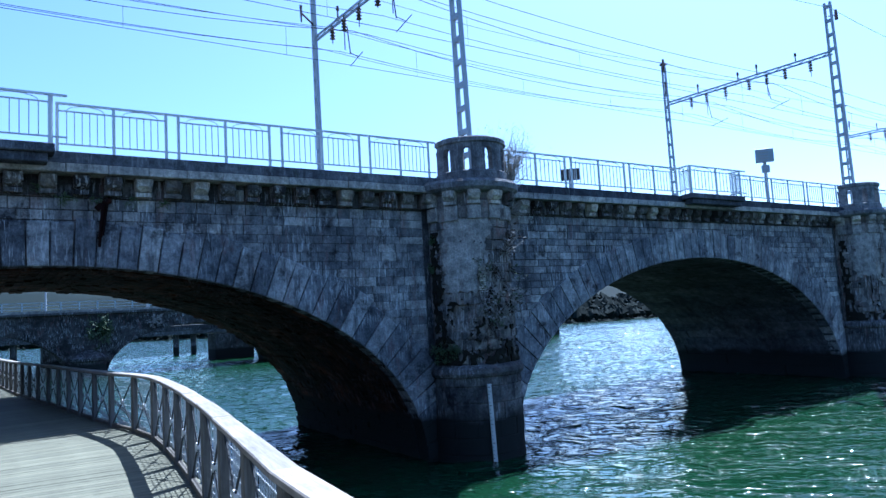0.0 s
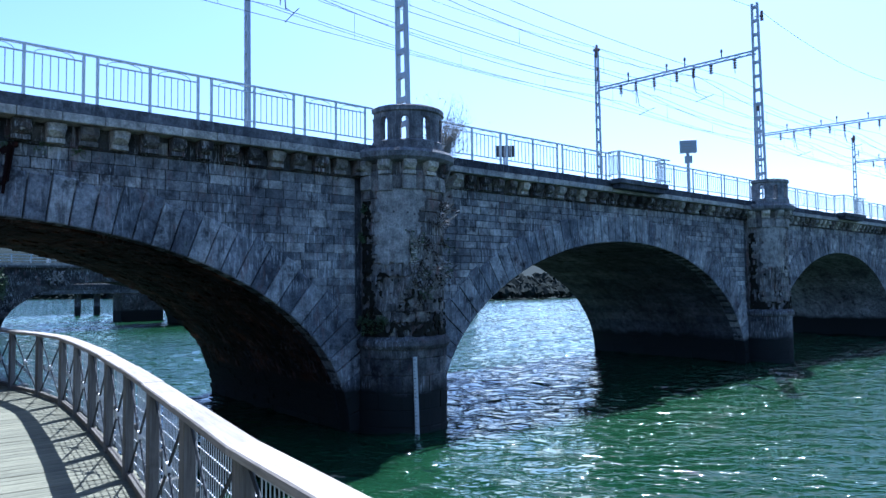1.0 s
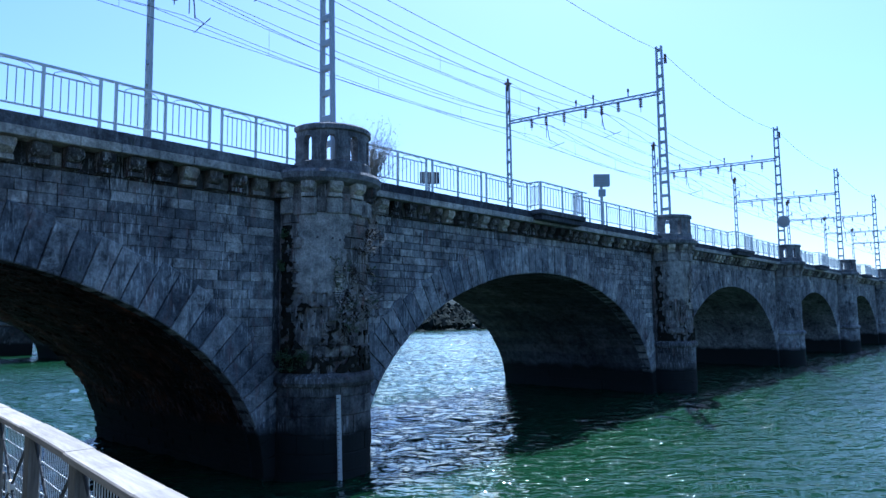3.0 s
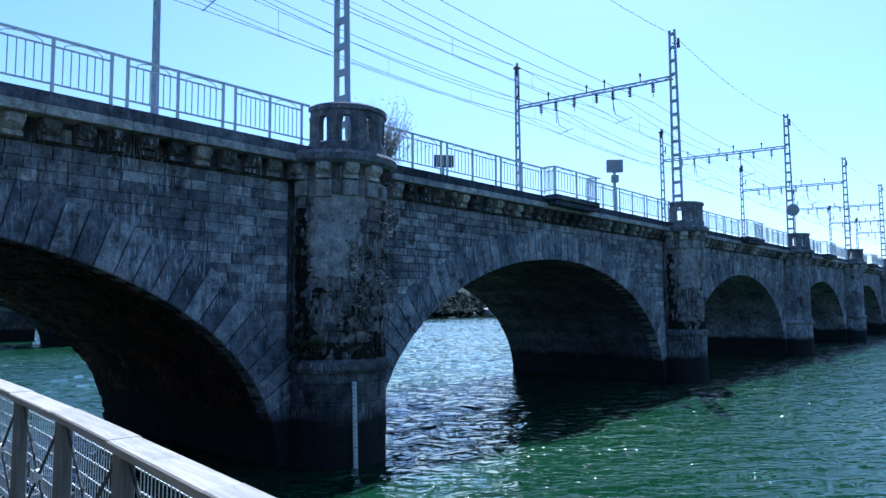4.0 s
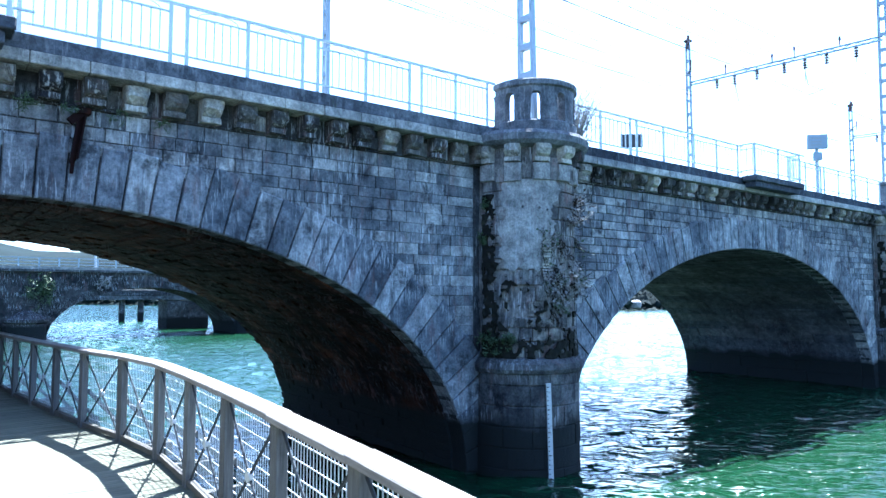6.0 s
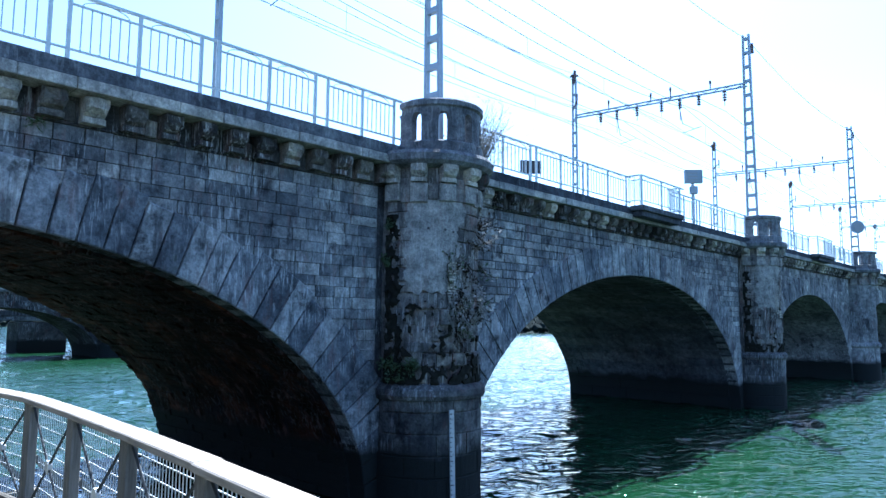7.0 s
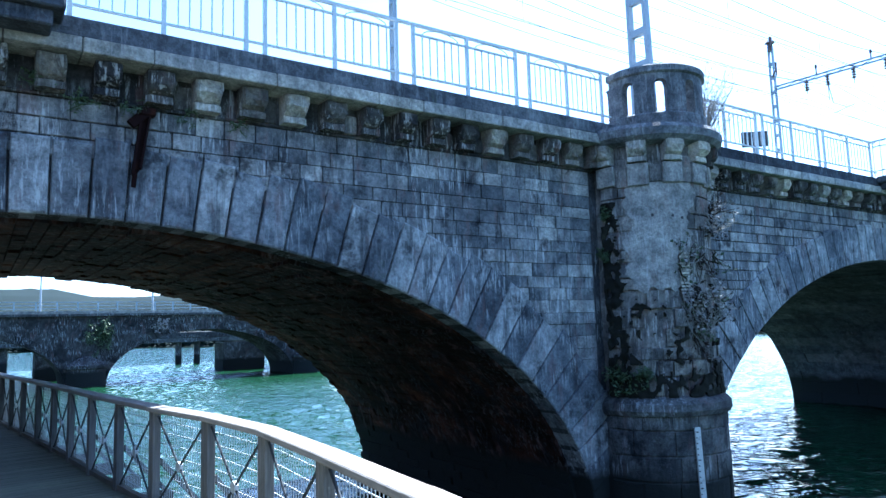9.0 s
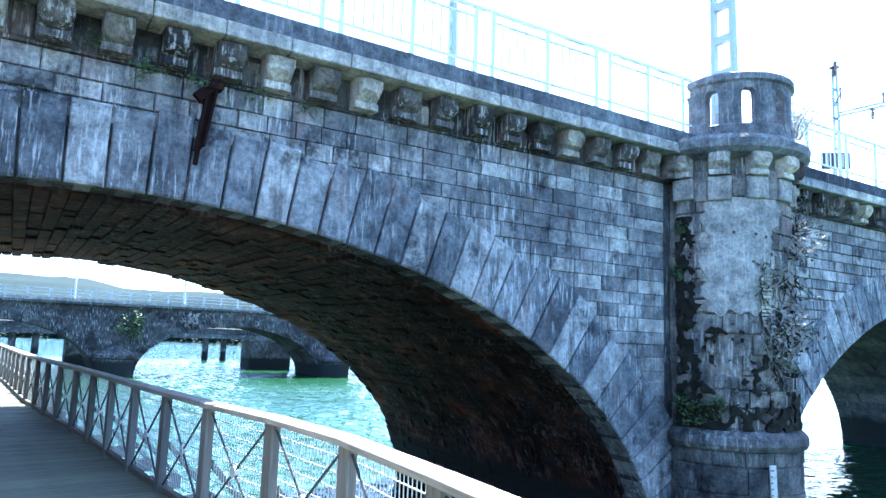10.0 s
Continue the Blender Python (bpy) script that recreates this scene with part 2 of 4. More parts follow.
def thing(name, at, label, category, group="", kind=""):
    ob = new(name)
    ob.location = at
    ob.empty_display_size = 0.3
    return tagged(ob, label, category, group, kind)


def under(ob, parent):
    ob.parent = parent
    base = parent
    m = Matrix.Identity(4)
    chain = []
    while base:
        chain.append(base)
        base = base.parent
    for o in reversed(chain):
        m = m @ o.matrix_parent_inverse @ o.matrix_basis
    ob.matrix_parent_inverse = m.inverted()
    return ob


def piece(name, me, parent, label="", kind="", at=None):
    """A mesh in world places as one object under parent."""
    ob = new(name, me)
    under(ob, parent)
    if at is not None:
        ob.matrix_basis = at
    return tagged(ob, label, kind=kind)


def part(name, bm, material, parent, label="", smooth=False, kind="", at=None):
    me = bpy.data.meshes.new(name)
    bm.normal_update()
    bm.to_mesh(me)
    bm.free()
    me.materials.append(material)
    if smooth:
        me.polygons.foreach_set("use_smooth", [True] * len(me.polygons))
    return piece(name, me, parent, label, kind, at)


def on_part(name, bm, material, owner, m):
    """A piece of a part, built at the world place m."""
    bmesh.ops.transform(bm, matrix=m, verts=bm.verts)
    return part(name, bm, material, owner)


def solo(name, me, label, category, kind="", group=""):
    return tagged(new(name, me), label, category, group, kind)


def box(bm, x0, x1, y0, y1, z0, z1, bev=0.0):
    m = Matrix.Translation(((x0 + x1) / 2, (y0 + y1) / 2, (z0 + z1) / 2)) @ Matrix.Diagonal((x1 - x0, y1 - y0, z1 - z0, 1))
    r = bmesh.ops.create_cube(bm, size=1.0, matrix=m)
    if bev:
        es = list({e for v in r["verts"] for e in v.link_edges})
        bmesh.ops.bevel(bm, geom=es, offset=bev, segments=1, affect='EDGES')
    return bm


def bar(bm, a, b, w, h=None, up=(0, 0, 1)):
    """A square bar from a to b."""
    a, b = Vector(a), Vector(b)
    h = h or w
    d = b - a
    z = d.normalized()
    x = z.cross(Vector(up))
    if x.length < 1e-4:
        x = z.cross(Vector((1, 0, 0)))
    x.normalize()
    y = x.cross(z)
    m = Matrix((x, y, z)).transposed().to_4x4()
    m.translation = (a + b) / 2
    bmesh.ops.create_cube(bm, size=1.0, matrix=m @ Matrix.Diagonal((w, h, d.length, 1)))
    return bm


def rod(bm, a, b, r0, r1=None, n=6):
    a, b = Vector(a), Vector(b)
    d = b - a
    m = d.to_track_quat('Z', 'Y').to_matrix().to_4x4()
    m.translation = (a + b) / 2
    bmesh.ops.create_cone(bm, cap_ends=True, segments=n, radius1=r0, radius2=r0 if r1 is None else r1, depth=d.length, matrix=m)
    return bm


def slab_xz(poly, y0, y1, chamfer=0.014):
    """Vertices and faces of a stone: a polygon in x, z (counter-clockwise seen from -y), from the front y0 to y1."""
    n = len(poly)
    cx, cz = sum(p[0] for p in poly) / n, sum(p[1] for p in poly) / n
    vs = []
    for x, z in poly:
        d = max(1e-6, math.hypot(x - cx, z - cz))
        k = 1 - chamfer * 1.4 / d
        vs.append((cx + (x - cx) * k, y0, cz + (z - cz) * k))
    vs += [(x, y0 + chamfer, z) for x, z in poly] + [(x, y1, z) for x, z in poly]
    fs = [tuple(range(n))]
    for r in (0, n):
        for i in range(n):
            j = (i + 1) % n
            fs.append((r + i, r + n + i, r + n + j, r + j))
    return vs, fs


class Heap:
    """Collects many stones into one mesh."""

    def __init__(self):
        self.v, self.f = [], []

    def put(self, vs, fs):
        o = len(self.v)
        self.v += vs
        self.f += [tuple(i + o for i in f) for f in fs]

    def mesh(self, name, material):
        return mesh_of(name, self.v, self.f, material)


def lathe(profile, cx, cy, n=40, a0=0.0, a1=2 * math.pi, wob=0.0):
    vs, fs = [], []
    closed = abs(a1 - a0 - 2 * math.pi) < 1e-6
    cols = n if closed else n + 1
    for r, z in profile:
        for i in range(cols):
            a = a0 + (a1 - a0) * i / n
            rr = r + wob * noise.noise(Vector((math.cos(a) * 2.5, math.sin(a) * 2.5, z * 1.7 + cx)))
            vs.append((cx + rr * math.cos(a), cy + rr * math.sin(a), z))
    for k in range(len(profile) - 1):
        for i in range(n):
            j = (i + 1) % cols
            fs.append((k * cols + i, k * cols + j, (k + 1) * cols + j, (k + 1) * cols + i))
    return vs, fs


# ---- arch geometry ----
def half_span(cx):
    """Clear half-width of the arch centred at cx."""
    k = min(range(len(ARCHES)), key=lambda i: abs(ARCHES[i] - cx))
    return HALF[k] - 1.65


def rise(cx):
    return 5.53 if abs(cx) < 3 else 5.62


def arch_pt(cx, t, off=0.0):
    A, ARCH_B = half_span(cx), rise(cx)
    x, z = A * math.cos(t), ARCH_B * math.sin(t)
    nx, nz = math.cos(t) / A, math.sin(t) / ARCH_B
    k = math.hypot(nx, nz)
    return cx + x + off * nx / k, ARCH_Z + z + off * nz / k


def arch_steps(width):
    """Angles that cut the arch into stones of one width."""
    fine = [math.pi * i / 2000 for i in range(2001)]
    acc, out, last = 0.0, [0.0], 0.0
    total = sum(math.dist(arch_pt(0, a), arch_pt(0, b)) for a, b in zip(fine, fine[1:]))
    n = round(total / width)
    step = total / n
    for a, b in zip(fine, fine[1:]):
        acc += math.dist(arch_pt(0, a), arch_pt(0, b))
        if acc >= step * len(out) - 1e-9 and len(out) < n:
            out.append(b)
    return out + [math.pi]


def ring_depth(t):
    return 1.02 + 0.20 * math.cos(t) ** 2


def outside_ring(cx, x, z, extra=0.0):
    a2, b2 = half_span(cx) + 1.22 + extra, rise(cx) + 1.02 + extra
    return ((x - cx) / a2) ** 2 + ((z - ARCH_Z) / b2) ** 2 > 1.0 or z < ARCH_Z


# ---- ground: water and far land ----
def build_water():
    """One sheet to the horizon, with real wavelets where the camera is near."""
    def axis(lo, a, c, hi, step):
        far0 = lo + (a - lo) * (1 - np.linspace(1, 0, 16, endpoint=False) ** 2)
        far1 = c + (hi - c) * np.linspace(0, 1, 17)[1:] ** 2
        return np.concatenate([far0, np.arange(a, c, step), [c], far1])
    xs, ys = axis(-900, -14, 150, 1500, 0.25), axis(-700, -9, 112, 1700, 0.25)
    X, Y = np.meshgrid(xs, ys)
    rs = np.random.RandomState(5)
    Z = np.zeros_like(X)
    for _ in range(46):
        wl = 0.65 * (3.8 ** rs.rand())
        th = rs.normal(-1.25, 0.75)
        k = 2 * math.pi / wl
        warp = 0.6 * np.sin(0.11 * X + 0.07 * Y + rs.rand() * 6) + 0.5 * np.sin(0.05 * X - 0.13 * Y + rs.rand() * 6)
        ph = k * (X * math.cos(th) + Y * math.sin(th)) + rs.rand() * 6.28 + warp * 2.0
        Z += 0.005 * wl ** 0.8 * np.sin(ph)
    fade = np.clip(np.minimum.reduce([X + 14, 150 - X, Y + 9, 112 - Y]) / 6.0, 0, 1)
    gust = 0.75 + 0.35 * np.sin(0.23 * X + 0.1 * Y) * np.sin(0.09 * X - 0.21 * Y + 1.0)
    Z = WATER_Z + Z * fade * gust
    ny, nx = X.shape
    me = bpy.data.meshes.new("water")
    me.vertices.add(nx * ny)
    me.vertices.foreach_set("co", np.stack([X, Y, Z], -1).astype(np.float32).ravel())
    a = (np.arange(ny - 1)[:, None] * nx + np.arange(nx - 1)[None, :]).ravel()
    quads = np.stack([a, a + 1, a + nx + 1, a + nx], -1)
    me.loops.add(quads.size)
    me.loops.foreach_set("vertex_index", quads.ravel().astype(np.int32))
    me.polygons.add(len(quads))
    me.polygons.foreach_set("loop_start", np.arange(0, quads.size, 4, dtype=np.int32))
    me.polygons.foreach_set("use_smooth", np.ones(len(quads), dtype=bool))
    me.update()
    me.validate()
    me.materials.append(M_WATER)
    solo("water", me, "rippled green river water with glints of sun", "river", "structure")


def build_land():
    """Far bank and wooded hills: one sheet that rises out of the water."""
    def shore(x):
        f = min(1.0, max(0.0, (x - 40) / 70))
        return 255 - 150 * f * f * (3 - 2 * f)
    nx, ny = 110, 26
    vs, fs = [], []
    for j in range(ny + 1):
        for i in range(nx + 1):
            x = -500 + 1300 * i / nx
            y = shore(x) + 700 * (j / ny) ** 1.4
            d = (y - shore(x))
            tall = 50 - 26 * min(1.0, max(0.0, (x - 40) / 70))
            h = WATER_Z - 1.5 + min(3.5, d * 0.35)
            h += tall * (1 - math.exp(-max(0, d - 60) / 100)) * (0.75 + 0.35 * noise.noise(Vector((x / 160, y / 220, 0.3))))
            h += 2.2 * noise.noise(Vector((x / 22, y / 22, 4.0))) * min(1, d / 30)
            vs.append((x, y, h))
    for j in range(ny):
        for i in range(nx):
            a = j * (nx + 1) + i
            fs.append((a, a + 1, a + nx + 2, a + nx + 1))
    solo("ground_far_bank", mesh_of("ground_far_bank", vs, fs, M_FOREST, True), "low wooded hills on the far river bank", "hill", "structure")
    h = Heap()
    r = random.Random(3)
    for _ in range(4200):
        x = r.uniform(-120, 330)
        y = shore(x) + 1 + 40 * r.random() ** 2
        s = r.uniform(0.5, 1.5)
        z = WATER_Z + 0.6 + (y - shore(x)) * 0.12 + s * 0.6
        vs = []
        for k in range(6):
            a = k * math.pi / 3 + r.random()
            vs.append((x + s * math.cos(a) * r.uniform(0.7, 1.2), y + s * math.sin(a) * r.uniform(0.7, 1.2), z + r.uniform(-0.5, 0.5) * s))
        vs += [(x, y, z + s * r.uniform(0.7, 1.2)), (x, y, z - s)]
        h.put(vs, [(k, (k + 1) % 6, 6) for k in range(6)] + [((k + 1) % 6, k, 7) for k in range(6)])
    solo("bank_shrubs", h.mesh("bank_shrubs", M_FOREST), "dense green shrubs along the far bank", "shrubs", "stuff")


def build_bank_rocks():
    """Pale boulders at the foot of the far bank."""
    r = random.Random(12)
    for x, y, w in ((139.0, 106.0, 1.5), (142.5, 107.5, 1.0), (133.0, 106.0, 0.9), (136.0, 107.0, 0.7), (150.0, 107.0, 0.8)):
        bm = bmesh.new()
        bmesh.ops.create_icosphere(bm, subdivisions=2, radius=w)
        for v in bm.verts:
            k = 1 + 0.35 * noise.noise(v.co * 1.3 / w + Vector((x, y, 0)))
            v.co = Vector((v.co.x * k * 1.1, v.co.y * k, v.co.z * k * 0.85)) + Vector((x, y, WATER_Z + 0.9 * w))
        me = bpy.data.meshes.new("bank_rock")
        bm.to_mesh(me)
        bm.free()
        me.materials.append(M_RENDER)
        solo("bank_rock", me, "pale boulder on the wooded far bank", "rock", "", "rocks of the far bank")


# ---- railway bridge ----
def arch_wall(cx, x0, x1, y0, y1, ztop, material, name, parent):
    """Solid wall with an arched opening."""
    n = 64
    cols = [(x0, -7.0)]
    for i in range(n + 1):
        t = math.pi - math.pi * i / n
        cols.append(arch_pt(cx, t))
    cols.append((x1, -7.0))
    pts = [(x0, -7.0), (cx - half_span(cx), -7.0)] + cols[1:-1] + [(cx + half_span(cx), -7.0), (x1, -7.0)]
    vs, fs = [], []
    for y in (y0, y1):
        for x, z in pts:
            vs.append((x, y, z))
        for x, z in pts:
            vs.append((x, y, ztop))
    m = len(pts)
    for i in range(m - 1):
        fs.append((i, i + 1, m + i + 1, m + i))
        fs.append((2 * m + i, 3 * m + i, 3 * m + i + 1, 2 * m + i + 1))
        fs.append((m + i, m + i + 1, 3 * m + i + 1, 3 * m + i))
        fs.append((i, 2 * m + i, 2 * m + i + 1, i + 1))
    return piece(name, mesh_of(name, vs, fs, material), parent)


def barrel_stones(cx, parent, fine):
    h = Heap()
    r = random.Random(int(cx * 10) + 5)
    steps = arch_steps(0.19 if fine else 0.5)
    for a, b in zip(steps, steps[1:]):
        y = FACE + 0.46
        while y < back_of(cx) - 0.05:
            ln = min(r.uniform(0.4, 1.5) * (1 if fine else 2), back_of(cx) - y)
            d = r.uniform(0.01, 0.075)
            g = 0.012
            (xa, za), (xb, zb) = arch_pt(cx, a + 0.0012, -d), arch_pt(cx, b - 0.0012, -d)
            (xc, zc), (xd, zd) = arch_pt(cx, a, 0.02), arch_pt(cx, b, 0.02)
            vs = [(xa, y + g, za), (xb, y + g, zb), (xb, y + ln - g, zb), (xa, y + ln - g, za),
                  (xc, y, zc), (xd, y, zd), (xd, y + ln, zd), (xc, y + ln, zc)]
            h.put(vs, [(0, 1, 2, 3), (4, 5, 1, 0), (5, 6, 2, 1), (6, 7, 3, 2), (7, 4, 0, 3)])
            y += ln
    # Shade-toned stone in the first vault, bounce-lit tone in the next.
    piece("barrel_lining", h.mesh("barrel_lining", M_LINING_LIT if cx > 5 else M_SOFFIT_SHADED), parent, "rough vault stones, shade and bounced light toned into them", "stuff")


def voussoir_poly(cx, a, b, j):
    d = ring_depth((a + b) / 2) + j
    g = 0.0015
    p0, p1 = arch_pt(cx, a + g), arch_pt(cx, b - g)
    q0, q1 = arch_pt(cx, a + g, d), arch_pt(cx, b - g, d)
    return [p1, p0, q0, q1]


def brick_courses(cx, x0, x1, r):
    """Yields x0, x1, z0, z1 of the stones of a spandrel between the ring and the string course."""
    z = 3.41
    k = 0
    while z > -3.2:
        h = 0.27 if k == 0 else 0.228 + 0.016 * (k % 3 - 1)
        x = x0 - r.uniform(0, 0.3)
        while x < x1:
            ln = r.uniform(0.34, 0.60)
            if x1 - (x + ln) < 0.45:
                ln = x1 - x
            a, b = max(x, x0), min(x + ln, x1)
            if b - a > 0.06:
                cor = [(a, z - h), (b, z - h), (a, z), (b, z)]
                if any(outside_ring(cx, px, pz, -0.05) for px, pz in cor) and b - a > 0.05:
                    yield a, b, z - h, z
            x += ln
        z -= h
        k += 1


def corbel_rough(seed, material, w=0.34, d=0.40, hh=0.42):
    """A worn console: rounded bolster above a flat pad, corners knocked off unevenly."""
    r = random.Random(seed)
    prof = [(-0.02, 0.0), (-d, -0.02), (-d * 1.03, -0.12), (-d * 0.98, -0.19), (-d * 0.82, -0.26), (-d * 0.58, -0.30), (-d * 0.50, -0.315),
            (-d * 0.66, -0.325), (-d * 0.66, -hh), (-0.02, -hh)]
    vs, fs = [], []
    n = len(prof)
    xs = (-w / 2, -w / 2 + 0.03, -w / 6, w / 6, w / 2 - 0.03, w / 2)
    for q, x in enumerate(xs):
        edge = 0.03 if q in (0, 5) else 0.0
        for y, z in prof:
            jy, jz = r.uniform(-0.012, 0.012), r.uniform(-0.008, 0.008)
            f = 0.04 if (z > -0.3 and y < -0.2 and r.random() < 0.25) else 0.0
            nip = 0.90 if -0.32 < z < -0.2 else 1.0
            vs.append((x * nip + r.uniform(-0.006, 0.006), min(0, y + jy + (edge + f if y < -0.1 else 0)), z + jz))
    for s in range(len(xs) - 1):
        for i in range(n):
            j = (i + 1) % n
            fs.append((s * n + i, s * n + j, (s + 1) * n + j, (s + 1) * n + i))
    fs.append(tuple(reversed(range(n))))
    fs.append(tuple(range((len(xs) - 1) * n, len(xs) * n)))
    return mesh_of("corbel", vs, fs, material)


CORBELS = [corbel_rough(s, M_CORBEL_PALE if s in (0, 3) else M_CORBEL) for s in range(6)]


def block(name, x0, x1, y0, y1, z0, z1, material, parent, bev=0.015, label=""):
    bm = bmesh.new()
    box(bm, x0, x1, y0, y1, z0, z1, bev)
    return part(name, bm, material, parent, label)


def build_bridge():
    bridge = thing("railway_bridge", (11.15, FACE, WATER_Z), "long weathered grey stone arch bridge carrying a railway over the river", "bridge")
    for k, cx in enumerate(ARCHES):
        lo, hi = cx - HALF[k], cx + HALF[k]
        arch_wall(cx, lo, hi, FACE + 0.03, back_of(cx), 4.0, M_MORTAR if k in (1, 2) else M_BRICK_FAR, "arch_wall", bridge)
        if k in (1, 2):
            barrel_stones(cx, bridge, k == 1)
        # voussoirs of the ring
        steps = arch_steps(0.43)
        heap = Heap()
        r = random.Random(k * 11 + 2)
        for a, b in zip(steps, steps[1:]):
            j = r.uniform(-0.10, 0.10)
            poly = voussoir_poly(cx, a, b, j)
            if max(p[1] for p in poly) > 3.32:
                poly = [(x, min(z, 3.30)) for x, z in poly]
            if k in (1, 2):
                poly = [(min(max(x, lo + 1.3), hi - 1.2), z) for x, z in poly]
            vs, fs = slab_xz(poly, FACE - 0.035 + r.uniform(-0.012, 0.012), FACE + 0.48, 0.02)
            if k == 1 or (k == 2 and poly[0][0] < cx + 2):
                piece("voussoir", mesh_of("voussoir", vs, fs, M_VOUSS), bridge)
            else:
                heap.put(vs, fs)
        if heap.v:
            piece("voussoir_ring", heap.mesh("voussoir_ring", M_BRICK_FAR), bridge, "", "stuff")
        # string course, fascia and kerb
        x = lo
        fr = random.Random(k + 40)
        while x < hi - 0.05:
            ln = min(0.82 if k < 3 else 2.4, hi - x)
            block("fascia_stone", x + 0.004, x + ln - 0.004, 13.97 + fr.uniform(-0.01, 0.01), FACE + 0.5, 3.88, 4.07, M_FASCIA, bridge, 0.012)
            x += ln
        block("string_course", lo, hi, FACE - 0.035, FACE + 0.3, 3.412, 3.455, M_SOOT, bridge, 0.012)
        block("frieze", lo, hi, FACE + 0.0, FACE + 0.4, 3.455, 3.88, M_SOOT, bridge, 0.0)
        block("kerb", lo, hi, 14.01, FACE + 0.6, 4.07, 4.33, M_KERB, bridge, 0.02)
        block("rear_kerb", lo, hi, BACK - 1.6, BACK - 0.55, 4.004, 4.33, M_KERB, bridge, 0.02)
        block("track_bed", lo, hi, FACE + 0.6, BACK - 1.6, 3.9, 4.2, M_MORTAR, bridge, 0.0)
        n = 35
        for i in range(n):
            xx = cx + 0.80 + 0.6285 * (i - 17)
            if abs(xx - lo) < 1.35 or abs(xx - hi) < 1.35 or xx < lo or xx > hi:
                continue
            m = Matrix.Translation((xx, FACE + 0.01, 3.875)) @ Matrix.Diagonal((fr.uniform(0.9, 1.12), fr.uniform(0.8, 1.05), 1, 1))
            piece("corbel", CORBELS[fr.randrange(6)], bridge, at=m)
            if fr.random() < 0.55 and k < 4:
                w = fr.uniform(0.10, 0.15)
                xm = xx + 0.314 + fr.uniform(-0.04, 0.04)
                block("filler_stone", xm - w, xm + w, FACE - fr.uniform(0.03, 0.12), FACE + 0.05, 3.456, fr.uniform(3.70, 3.86), M_CORBEL, bridge, 0.02)
    return bridge


def spandrel_stones(bridge):
    """Coursed stones of the spandrels: single near the first pier, joined further on."""
    variants = []
    for s in range(5):
        r = random.Random(s)
        e = 0.02
        vs, fs = slab_xz([(-0.5 + 0.01, 0.03), (0.5 - 0.01, 0.010 + r.uniform(0, 0.012)), (0.5 - 0.008 - r.uniform(0, e), 0.990), (-0.5 + 0.008 + r.uniform(0, e), 0.984)], 0, 0.06, 0.012)
        variants.append(mesh_of("brick", vs, fs, M_BRICK))
    r = random.Random(21)
    count = 0
    joined = Heap()
    cx = ARCHES[1]
    for a, b, z0, z1 in brick_courses(cx, cx - half_span(cx) - 0.2, cx + half_span(cx) + 0.22, r):
        proud = FACE + r.uniform(-0.012, 0.012)
        if a > 1.6 and count < 300:
            m = Matrix.Translation(((a + b) / 2, proud, z0)) @ Matrix.Diagonal((b - a, 1, z1 - z0, 1))
            piece("brick", variants[r.randrange(5)], bridge, at=m)
            count += 1
        else:
            vs, fs = slab_xz([(a + 0.008, z0 + 0.014), (b - 0.008, z0 + 0.014), (b - 0.008, z1 - 0.007), (a + 0.008, z1 - 0.007)], proud, FACE + 0.06, 0.012)
            joined.put(vs, fs)
    for k in (2, 3):
        cx = ARCHES[k]
        for a, b, z0, z1 in brick_courses(cx, cx - half_span(cx) - 0.2, cx + half_span(cx) + 0.22, r):
            proud = FACE + r.uniform(-0.012, 0.012)
            vs, fs = slab_xz([(a + 0.008, z0 + 0.014), (b - 0.008, z0 + 0.014), (b - 0.008, z1 - 0.007), (a + 0.008, z1 - 0.007)], proud, FACE + 0.06, 0.012)
            joined.put(vs, fs)
    piece("spandrel_facing", joined.mesh("spandrel_facing", M_BRICK_FAR), bridge, "", "stuff")


# ---- turrets on the piers ----
TY = 14.30


